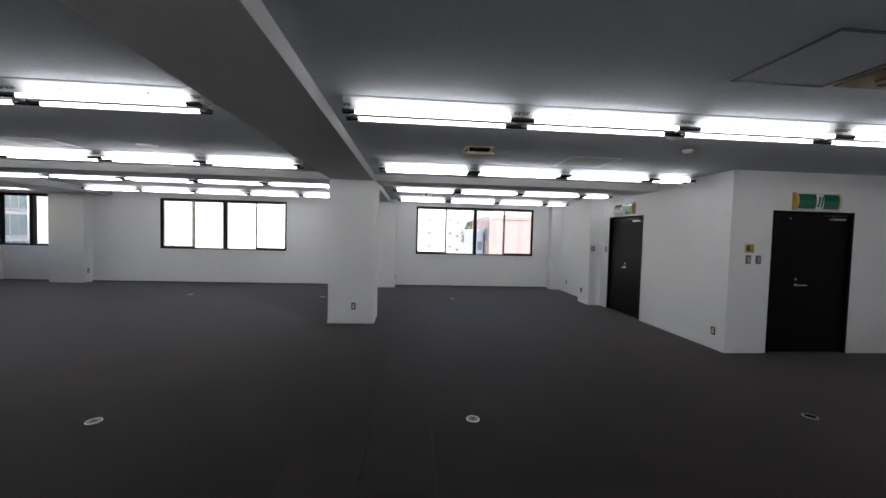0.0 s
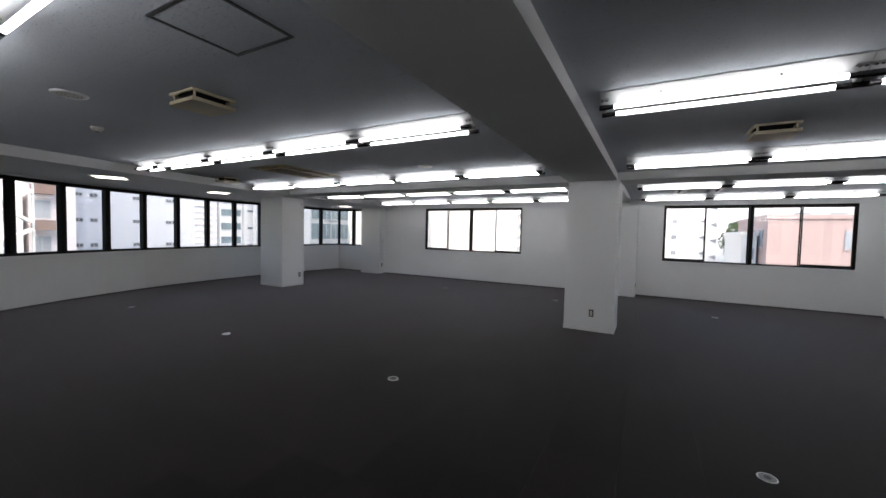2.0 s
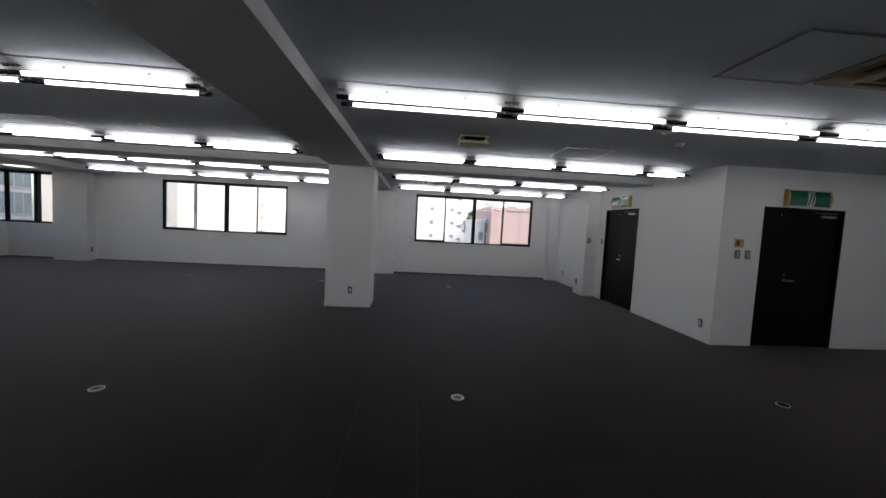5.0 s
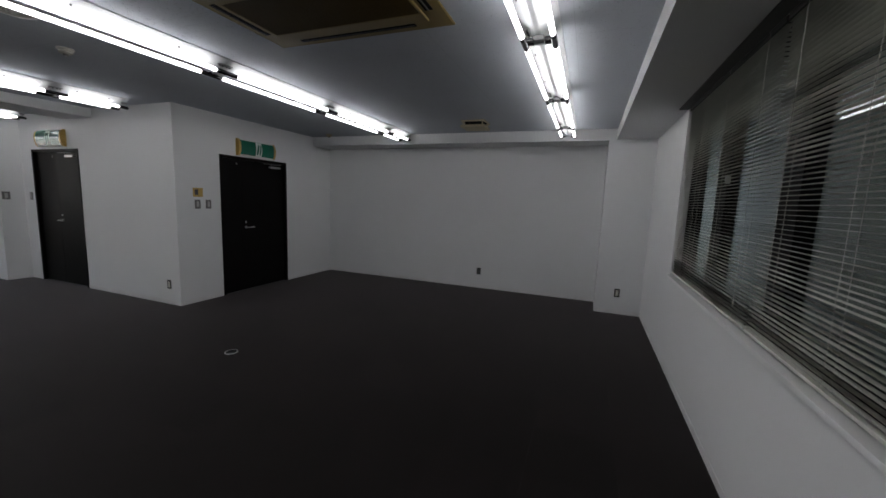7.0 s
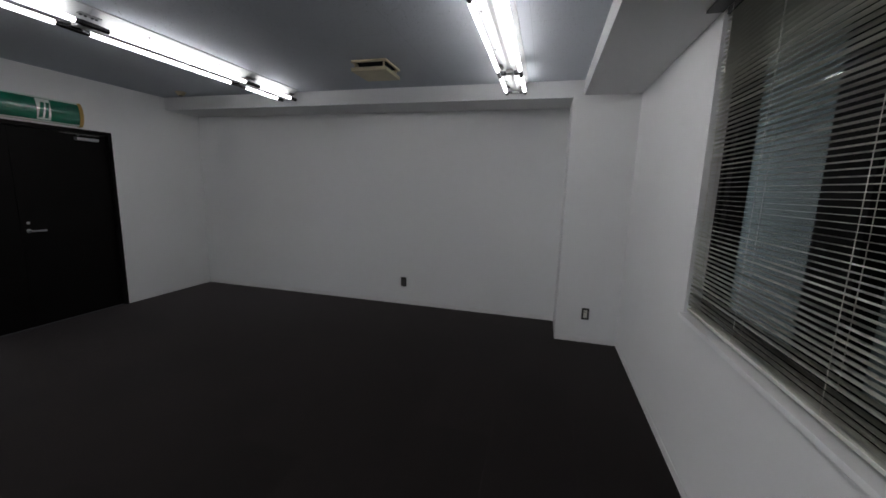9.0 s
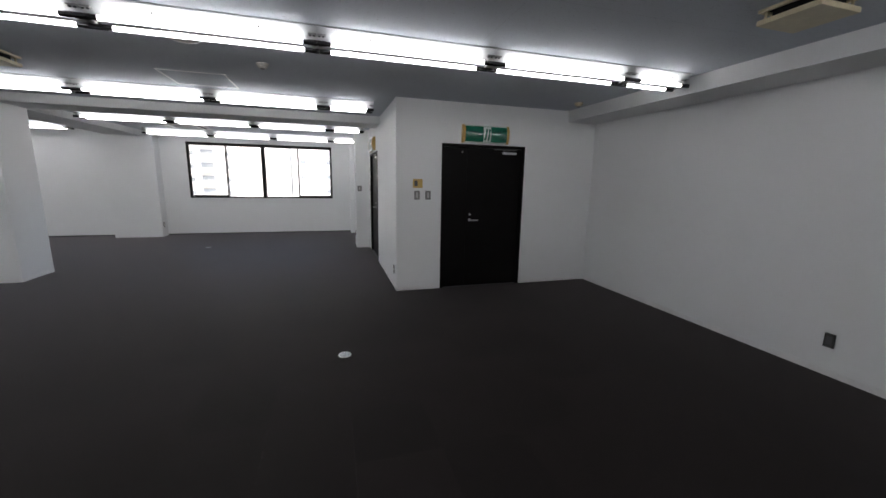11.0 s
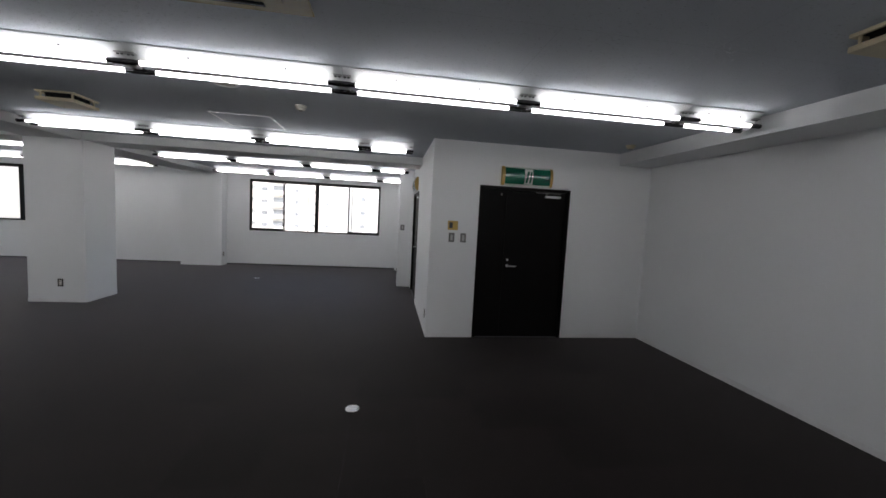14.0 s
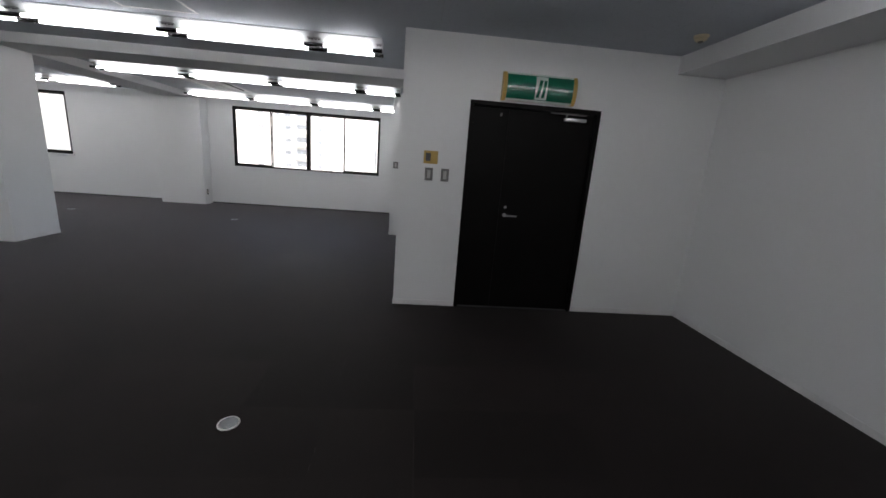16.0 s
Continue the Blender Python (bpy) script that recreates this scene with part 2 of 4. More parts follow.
# floor slab, ceiling, soffits, beams
structure("floor", boxes((-12.6, 7.7, -1.3, 11.6, -0.25, -0.006)), DARK_VINYL, "concrete floor slab under dark carpet tiles", "floor")
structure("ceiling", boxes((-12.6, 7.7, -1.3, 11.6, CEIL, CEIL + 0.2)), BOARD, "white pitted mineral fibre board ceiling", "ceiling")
structure("beam_main", boxes((-1.63, -0.895, SOUTH, NORTH, BEAM, CEIL)), PAPER, "white papered ceiling beam over the columns", "beam")
structure("beam_cross_east", boxes((-0.895, EAST_UP, 6.4, 7.03, BEAM, CEIL)), PAPER, "white papered shallow ceiling beam", "beam")
structure("beam_cross_west", boxes((-8.6, -1.63, 6.4, 7.03, BEAM, CEIL)), PAPER, "white papered shallow ceiling beam", "beam")
structure("soffit_east", boxes((6.84, EAST, -0.452, BLOCK, SOFFIT, CEIL)), PAPER, "white papered lowered ceiling edge", "soffit")
structure("soffit_south", boxes((-0.895, EAST, SOUTH, -0.452, SOFFIT, CEIL)), PAPER, "white papered lowered ceiling edge", "soffit")
structure("soffit_south_west", boxes((-7.62, -1.63, SOUTH, -0.38, SOFFIT_WEST, CEIL)), PAPER, "white papered lowered ceiling edge", "soffit")
edge = [(-7.62, SOUTH), (-7.623, 0.028), (-7.721, 1.097), (-7.955, 2.282), (-8.243, 3.578), (-8.544, 5.244), (-8.613, 6.51), (-8.62, NORTH)]
structure("soffit_west", prism(bmesh.new(), edge + outward(WEST, 0.1)[::-1] + [(-8.9, SOUTH)], SOFFIT_WEST, CEIL), PAPER, "white papered lowered ceiling along the curved windows", "soffit")

# walls
wn = boxes((-11.8, -10.15, NORTH, NORTH + 0.2, 0, SILL), (-11.8, -10.15, NORTH, NORTH + 0.2, HEAD, CEIL), (-10.15, -7.352, NORTH, NORTH + 0.2, 0, CEIL),
           (-7.352, -3.873, NORTH, NORTH + 0.2, 0, WZ0), (-7.352, -3.873, NORTH, NORTH + 0.2, WZ1, CEIL), (-3.873, -0.105, NORTH, NORTH + 0.2, 0, CEIL),
           (-0.105, 3.478, NORTH, NORTH + 0.2, 0, WZ0), (-0.105, 3.478, NORTH, NORTH + 0.2, WZ1, CEIL), (3.478, 4.455, NORTH, NORTH + 0.2, 0, CEIL))
structure("wall_north", wn, PAPER, "white papered wall with two sliding windows", "wall")
structure("wall_east_upper", boxes((EAST_UP, 4.455, 4.955, 6.78, 0, CEIL), (EAST_UP, 4.455, 6.78, 8.02, 2.06, CEIL), (EAST_UP, 4.455, 8.02, NORTH, 0, CEIL)), PAPER, "white papered wall with a dark door", "wall")
structure("wall_block", boxes((EAST_UP, 4.885, BLOCK, 4.955, 0, CEIL), (4.885, 6.15, BLOCK, 4.955, 2.05, CEIL), (6.15, 7.55, BLOCK, 4.955, 0, CEIL)), PAPER, "white papered wall with a dark door", "wall")
structure("wall_east", boxes((EAST, 7.55, -1.15, BLOCK, 0, CEIL)), PAPER, "plain white papered wall", "wall")
SW0, SW1, SZ0, SZ1 = 0.2, 5.11, 0.888, 2.438
structure("wall_south", boxes((-8.25, SW0, -1.15, SOUTH, 0, CEIL), (SW0, SW1, -1.15, SOUTH, 0, SZ0), (SW0, SW1, -1.15, SOUTH, SZ1, CEIL), (SW1, EAST, -1.15, SOUTH, 0, CEIL)), PAPER, "white papered wall with one wide window", "wall")
ww = bmesh.new()
band(ww, WEST[:2], 0, 0.2, 0, CEIL)
band(ww, WEST[1:3], 0, 0.2, 2.096, CEIL)
band(ww, WEST[2:4], 0, 0.2, 0, CEIL)
band(ww, WEST[3:13], 0, 0.2, 0, SILL)
band(ww, WEST[3:13], 0, 0.2, HEAD, CEIL)
band(ww, WEST[12:14], 0, 0.2, 0, CEIL)
band(ww, WEST[13:], 0, 0.2, 0, SILL)
band(ww, WEST[13:], 0, 0.2, HEAD, CEIL)
structure("wall_west", ww, PAPER, "curved white papered wall under a ribbon of windows", "wall")

# columns and pilasters
structure("column_middle", boxes((-1.636, -0.853, 6.368, 7.027, 0, BEAM)), PAPER, "square white papered column with a power outlet", "column")
structure("column_west", boxes((-9.99, -9.09, 6.55, 7.275, 0, SOFFIT_WEST)), PAPER, "square white papered column beside the curved windows", "column")
structure("pilaster_north_west", boxes((-10.04, -9.16, 10.81, NORTH, 0, SOFFIT_WEST)), PAPER, "white papered pilaster", "pilaster")
structure("pilaster_north_middle", boxes((-1.705, -0.69, 10.755, NORTH, 0, BEAM)), PAPER, "white papered pilaster", "pilaster")
structure("pilaster_north_east", boxes((3.957, EAST_UP, 10.805, NORTH, 0, CEIL)), PAPER, "white papered pilaster", "pilaster")
structure("pilaster_east_upper", boxes((3.963, EAST_UP, 8.342, 8.87, 0, CEIL)), PAPER, "white papered pilaster with a light switch", "pilaster")
structure("pilaster_east", boxes((6.765, EAST, SOUTH, -0.354, 0, SOFFIT)), PAPER, "white papered pilaster with a power outlet", "pilaster")
structure("pilaster_south_west", boxes((-8.9, -8.25, -1.15, -0.165, 0, SOFFIT_WEST)), PAPER, "white papered pilaster with three outlets", "pilaster")

# ---- fluorescent lights ----


def batten(name, length, label):
    """A twin-tube batten: a sloped white body on a shallow flange, two tubes on long end sockets, slotted hangers."""
    fix = thing(name, (0, 0, CEIL), label, "ceiling light", "rows of fluorescent lights")
    n = length / 2 - 0.0015
    bm = bmesh.new()
    rows = []
    for y, z in ((-0.116, -0.004), (-0.116, -0.0125), (-0.108, -0.0145), (-0.018, -0.086), (-0.012, -0.089), (0.012, -0.089), (0.018, -0.086), (0.108, -0.0145), (0.116, -0.0125), (0.116, -0.004)):
        rows.append((bm.verts.new((-n, y, z)), bm.verts.new((n, y, z))))
    for i in range(len(rows)):
        p, q = rows[i], rows[(i + 1) % len(rows)]
        bm.faces.new((p[0], q[0], q[1], p[1]))
    bm.faces.new([r[0] for r in rows])
    bm.faces.new([r[1] for r in rows][::-1])
    bmesh.ops.recalc_face_normals(bm, faces=bm.faces[:])
    part("body", bm, LAMP_BODY, fix)
    part("mounting_plate", boxes((-n + 0.02, n - 0.02, -0.085, 0.085, -0.0039, 0.0)), BRACKET, fix, "grey mounting plate")
    lit = n - 0.094
    for y in (-0.088, 0.088):
        part("tube", rod(bmesh.new(), (-lit, y, -0.113), (lit, y, -0.113), 0.0155, sides=14), LAMP, fix, "lit white fluorescent tube", smooth=True)
        for e in (-1, 1):
            bm = rod(bmesh.new(), (e * (lit + 0.0005), y, -0.113), (e * (lit + 0.034), y, -0.113), 0.0158, sides=14)
            rod(bm, (e * (lit + 0.034), y, -0.113), (e * (n + 0.001), y, -0.113), 0.0185, sides=14)
            part("socket", bm, SOCKET, fix, "dark chromed tube socket", smooth=True)
            near, far = sorted((y * 0.38, y * 0.86))
            part("socket_arm", boxes((e * (n - 0.022) - 0.014, e * (n - 0.022) + 0.014, near, far, -0.118, -0.098), bevel=0.003), SOCKET, fix, "dark socket arm")
    for e in (-1, 1):
        part("bracket", boxes((e * (n - 0.022) - 0.018, e * (n - 0.022) + 0.018, -0.03, 0.03, -0.116, -0.0895), bevel=0.003), BRACKET, fix, "grey end bracket")
        for y in (-0.07, 0.07):
            plate = part("hanger", boxes((e * (n - 0.03) - 0.028, e * (n - 0.03) + 0.028, y - 0.022, y + 0.022, -0.0585, -0.05), bevel=0.002), BRACKET, fix, "grey slotted hanger plate")
            for x in (-0.015, 0.011):
                part("bolt", rod(bmesh.new(), (e * (n - 0.03) + x, y, -0.059), (e * (n - 0.03) + x, y, -0.066), 0.0075, sides=8), RIM, plate, "dark bolt head")
        for y in (-1, 1):
            part("screw", rod(bmesh.new(), (e * n * 0.45, y * 0.074, -0.045), (e * n * 0.45, y * 0.078, -0.05), 0.006, sides=8), RIM, fix, "dark screw")
    return fix


SHORT = 0.66
LONG_LABEL = "twin-tube fluorescent batten, white enamel, lit, on the ceiling"
SHORT_LABEL = "short twin-tube fluorescent batten, white enamel, lit"
units = {}


def light_row(y, x, way, longs, short, pitch=1.335):
    """A row of battens from x, eastward (way 1) or westward (way -1)."""
    for i in range(longs + (1 if short else 0)):
        step = pitch if i < longs else SHORT
        m = pose(x + way * step / 2, y, CEIL)
        if step in units:
            copy_thing(units[step], m)
        else:
            units[step] = batten("fluorescent_light" if i < longs else "short_fluorescent_light", step, LONG_LABEL if i < longs else SHORT_LABEL)
            units[step].matrix_basis = m
        x += way * step


light_row(2.777, -0.749, 1, 5, True, 1.365)
light_row(5.26, -0.70, 1, 3, True, 1.352)
light_row(7.78, -0.64, 1, 3, True, 1.36)
light_row(10.15, -0.62, 1, 3, True, 1.363)
light_row(2.80, -1.767, -1, 4, True, 1.318)
light_row(5.29, -1.786, -1, 5, False, 1.325)
light_row(7.53, -1.80, -1, 5, False, 1.318)
light_row(9.85, -1.80, -1, 5, False, 1.305)
light_row(0.275, -1.858, -1, 4, True, 1.345)
light_row(0.193, -0.685, 1, 5, True, 1.365)

# ---- windows ----


def north_window(name, x0, x1, z0, z1):
    """Two pairs of sliding sashes in a black aluminium frame, with a white sill."""
    win = tagged(thing(name, (x0, NORTH, z0), "black aluminium sliding window with four clear panes", "window"), kind="structure")
    w, h = x1 - x0, z1 - z0
    d0, d1 = 0.0, 0.11
    part("window_frame", boxes((0.0, 0.035, d0, d1, 0.0, h), (w - 0.035, w, d0, d1, 0.0, h), (0.035, w - 0.035, d0, d1, h - 0.04, h), (0.035, w - 0.035, d0, d1, 0, 0.028)), BLACK_ALU, win)
    part("mullion", boxes((w / 2 - 0.032, w / 2 + 0.032, d0 - 0.004, d1, 0.028, h - 0.04), bevel=0.004), BLACK_ALU, win)
    part("window_sill", boxes((-0.04, w + 0.04, -0.03, 0.0, -0.035, -0.002), bevel=0.004), ENAMEL, win, "white painted sill")
    quarter = (w - 0.134) / 4
    for i in range(4):
        near = i in (0, 3)
        a = 0.035 + i * quarter + (0.064 if i > 1 else 0.0)
        y = 0.03 if near else 0.07
        low = 0.075 if near else 0.036
        sash = part("sash", boxes((a, a + 0.022, y, y + 0.028, 0.03, h - 0.042), (a + quarter - 0.022, a + quarter, y, y + 0.028, 0.03, h - 0.042),
                                  (a + 0.022, a + quarter - 0.022, y, y + 0.028, 0.03, low), (a + 0.022, a + quarter - 0.022, y, y + 0.028, h - 0.075, h - 0.042)), BLACK_ALU, win)
        pane = part("pane", boxes((a + 0.022, a + quarter - 0.022, y + 0.012, y + 0.017, low, h - 0.075)), GLASS, sash, "clear glass pane")
        pane.visible_shadow = False
        if near:
            e = a + quarter - 0.012 if i == 0 else a + 0.012
            part("latch", boxes((e - 0.012, e + 0.012, y - 0.018, y - 0.001, h * 0.46, h * 0.46 + 0.07), bevel=0.004), BLACK_ALU, sash)
    return win


north_window("window_1", -7.352, -3.873, WZ0, WZ1)
north_window("window_2", -0.105, 3.478, WZ0, WZ1)


def ribbon(name, line, z0, z1, label):
    """A ribbon of fixed panes between black mullions along a bent line."""
    win = tagged(thing(name, (0, 0, 0), label, "window"), kind="structure")
    part("top_rail", band(bmesh.new(), line, 0.0, 0.1, z1 - 0.075, z1), BLACK_ALU, win)
    part("bottom_rail", band(bmesh.new(), line, 0.0, 0.1, z0, z0 + 0.05), BLACK_ALU, win)
    part("window_sill", band(bmesh.new(), line, -0.03, 0.0, z0 - 0.035, z0 - 0.002), ENAMEL, win, "white painted sill")
    for i, (x, y) in enumerate(line):
        a, c = Vector(line[max(i - 1, 0)]), Vector(line[min(i + 1, len(line) - 1)])
        turn = Matrix.Translation((x, y, 0)) @ Matrix.Rotation(math.atan2(c.y - a.y, c.x - a.x), 4, "Z")
        side = 0.05 if 0 < i < len(line) - 1 else 0.03
        part("mullion", box(bmesh.new(), -side, side, -0.006, 0.104, z0 + 0.05, z1 - 0.075, turn=turn), BLACK_ALU, win)
        if i + 1 < len(line):
            pane = part("pane", band(bmesh.new(), line[i:i + 2], 0.05, 0.055, z0 + 0.05, z1 - 0.075), GLASS, win, "clear glass pane")
            pane.visible_shadow = False
    return win


ribbon("window_3", WEST[3:13], SILL, HEAD, "curved ribbon window with black mullions and clear panes")
CORNER = WEST[13:] + [(-10.72, NORTH), (-10.19, NORTH)]
ribbon("window_4", CORNER, SILL, HEAD, "corner ribbon window with black mullions and clear panes")

# the wide south window behind venetian blinds
win = tagged(thing("window_5", (0, 0, 0), "wide dark window behind half-open venetian blinds", "window"), kind="structure")
part("window_frame", boxes((SW0, SW0 + 0.04, -1.14, -1.03, SZ0, SZ1), (SW1 - 0.04, SW1, -1.14, -1.03, SZ0, SZ1), (SW0 + 0.04, SW1 - 0.04, -1.14, -1.03, SZ0, SZ0 + 0.05), (SW0 + 0.04, SW1 - 0.04, -1.14, -1.03, SZ1 - 0.05, SZ1)), BLACK_ALU, win)
part("window_sill", boxes((SW0, SW1, -1.03, -0.925, SZ0 - 0.02, SZ0 + 0.004), bevel=0.003), ENAMEL, win, "white painted sill")
for x, wide in ((1.235, 0.115), (2.25, 0.115), (3.25, 0.1), (4.26, 0.105), (5.04, 0.03)):
    part("mullion", boxes((x - wide, x + wide, -1.12, -1.045, SZ0 + 0.05, SZ1 - 0.05)), BLACK_ALU, win)
pane = part("pane", boxes((SW0 + 0.04, SW1 - 0.04, -1.092, -1.087, SZ0 + 0.05, SZ1 - 0.05)), GLASS, win, "dark reflecting glass pane")
pane.visible_shadow = False
part("latch", boxes((4.078, 4.094, -1.044, -1.012, 1.705, 1.757), bevel=0.005), ENAMEL, win, "white enamelled sash latch")


def blind(x0, x1, gap, cords):
    b = thing("venetian_blind", ((x0 + x1) / 2, -0.968, SZ1 - 0.002), "cream aluminium venetian blind, lowered, slats half open", "blind", "blinds of the south window")
    w, top, low = (x1 - x0) / 2 - gap, -0.035, -(SZ1 - SZ0) + 0.045
    # Cream headrail coloured dark, the soffit's shade put into the colour.
    part("headrail", boxes((-w, w, -0.014, 0.014, -0.03, 0.0), bevel=0.002), DARK_VINYL, b, "headrail coloured dark for the shade under the soffit")
    part("bottom_rail", boxes((-w, w, -0.012, 0.012, low - 0.018, low - 0.004), bevel=0.003), SLAT, b)
    bm = bmesh.new()
    tilt, half = radians(2.5), 0.0126
    for s in range(5):
        u = (s / 4 - 0.5) * 2
        for x in (-w, w):
            y, z = u * half, 0.002 * (1 - u * u)
            bm.verts.new((x, y * math.cos(tilt) - z * math.sin(tilt), y * math.sin(tilt) + z * math.cos(tilt)))
    bm.verts.ensure_lookup_table()
    for s in range(4):
        bm.faces.new((bm.verts[2 * s], bm.verts[2 * s + 1], bm.verts[2 * s + 3], bm.verts[2 * s + 2]))
    bmesh.ops.solidify(bm, geom=bm.faces[:], thickness=0.0006)
    first = part("slat", bm, SLAT, b, smooth=True)
    count = 70
    for i in range(count):
        z = top + (low - top) * (i + 0.3) / count
        ob = first if i == 0 else new("slat", first.data)
        ob.parent = b
        ob.matrix_basis = pose(0, 0, z, random.uniform(-0.8, 0.8), 0, random.uniform(-0.02, 0.02))
    for f in cords:
        for y in (-0.014, 0.014):
            part("ladder_cord", rod(bmesh.new(), (f * w, y, 0), (f * w, y, low), 0.0012, sides=6), CORD, b)


blind(3.29, SW1 - 0.02, 0.004, (-0.81, -0.17, 0.42, 0.93))
blind(1.3, 3.28, 0.004, (-0.82, -0.28, 0.3, 0.82))
part_box = thing("blind_box", ((SW0 + SW1) / 2, -0.9, SOFFIT - 0.001), "slim dark recess rail above the blinds", "rail")
part("rail", boxes((-(SW1 - SW0) / 2, (SW1 - SW0) / 2, -0.045, 0.03, -0.012, 0.0), bevel=0.002), DARK_VINYL, part_box)

# ---- doors ----


def dark_door(name, w, h, seam, handle, m, label):
    """A flush steel double door: narrow leaf on x 0 to seam, wide leaf beyond, in a steel frame. Front faces -y."""
    door = tagged(thing(name, (0, 0, 0), label, "door"), kind="structure")
    door.matrix_basis = m
    part("door_frame", boxes((0, 0.04, -0.008, 0.16, 0, h), (w - 0.04, w, -0.008, 0.16, 0, h), (0.04, w - 0.04, -0.008, 0.16, h - 0.04, h), bevel=0.003), DOOR_PAINT, door)
    narrow = part("narrow_leaf", boxes((0.043, seam - 0.0008, 0.035, 0.075, 0.006, h - 0.043), bevel=0.002), DOOR_PAINT, door)
    wide = part("wide_leaf", boxes((seam + 0.0008, w - 0.043, 0.035, 0.075, 0.006, h - 0.043), bevel=0.002), DOOR_PAINT, door)
    part("threshold", boxes((0.04, w - 0.04, 0.0, 0.16, -0.002, 0.005)), RIM, door, "dark worn steel threshold")
    part("flush_bolt", boxes((seam - 0.085, seam - 0.065, 0.03, 0.036, h - 0.12, h - 0.09), bevel=0.002), GREY_PLATE, narrow, "steel flush bolt")
    bm = rod(bmesh.new(), (handle, 0.036, 0.99), (handle, 0.026, 0.99), 0.02, sides=20)
    rod(bm, (handle, 0.026, 0.99), (handle, -0.02, 0.99), 0.009)
    box(bm, handle - 0.01, handle + 0.112, -0.03, -0.016, 0.982, 0.998, bevel=0.006)
    part("door_handle", bm, STEEL, wide, "satin steel lever handle", smooth=True)
    part("lock", rod(bmesh.new(), (handle, 0.036, 1.07), (handle, 0.026, 1.07), 0.013, sides=18), STEEL, wide, "round steel lock cylinder", smooth=True)
    c = w - 0.24
    bm = boxes((c - 0.105, c + 0.105, -0.012, 0.034, h - 0.118, h - 0.09), bevel=0.005)
    part("closer_body", bm, STEEL, wide, "silver door closer body", smooth=True)
    bm = rod(bmesh.new(), (c - 0.09, 0.0, h - 0.078), (c - 0.09, 0.0, h - 0.06), 0.011)
    box(bm, c - 0.25, c + 0.1, -0.022, -0.004, h - 0.062, h - 0.052, bevel=0.002)
    part("closer_arm", bm, GREY_PLATE, wide, "dull grey door closer arm", smooth=True)
    for z in (0.25, h / 2, h - 0.3):
        part("hinge", rod(bmesh.new(), (w - 0.041, 0.026, z - 0.05), (w - 0.041, 0.026, z + 0.05), 0.008), DOOR_PAINT, wide, smooth=True)
    return door


dark_door("door_1", 6.15 - 4.885, 2.05, 0.385, 0.445, pose(4.885, BLOCK, 0), "closed black-brown steel double door with lever handle")
dark_door("door_2", 8.02 - 6.78, 2.06, 0.56, 0.62, pose(EAST_UP, 8.02, 0, 0, 0, -90), "closed black-brown steel double door beside a pilaster")

# the glass door to the balcony
a, c = Vector(WEST[1]), Vector(WEST[2])
glass_door = tagged(thing("door_3", (0, 0, 0), "black aluminium glass door to the balcony, closed", "door"), kind="structure")
glass_door.matrix_basis = Matrix.Translation((a.x, a.y, 0)) @ Matrix.Rotation(math.atan2(c.y - a.y, c.x - a.x), 4, "Z")
L = (c - a).length
part("door_frame", boxes((0, 0.035, -0.01, 0.12, 0, 2.096), (L - 0.06, L, -0.01, 0.12, 0, 2.096), (0.035, L - 0.06, -0.01, 0.12, 2.036, 2.096), bevel=0.003), GREY_PLATE, glass_door, "grey aluminium frame")
leaf = part("leaf", boxes((0.037, 0.07, 0.03, 0.075, 0.01, 2.034), (L - 0.26, L - 0.062, 0.03, 0.075, 0.01, 2.034), (0.07, L - 0.26, 0.03, 0.075, 0.01, 0.09), (0.07, L - 0.26, 0.03, 0.075, 1.946, 2.034)), BLACK_ALU, glass_door)
pane = part("pane", boxes((0.07, L - 0.26, 0.05, 0.056, 0.09, 1.946)), GLASS, leaf, "clear glass pane")
pane.visible_shadow = False
bm = rod(bmesh.new(), (L - 0.2, 0.03, 0.98), (L - 0.2, -0.02, 0.98), 0.01)
box(bm, L - 0.31, L - 0.19, -0.03, -0.016, 0.972, 0.988, bevel=0.005)
part("door_handle", bm, STEEL, leaf, "steel lever handle", smooth=True)
part("threshold", boxes((0.035, L - 0.06, 0.0, 0.12, -0.002, 0.008)), STEEL, glass_door, "steel threshold")

# ---- exit signs ----


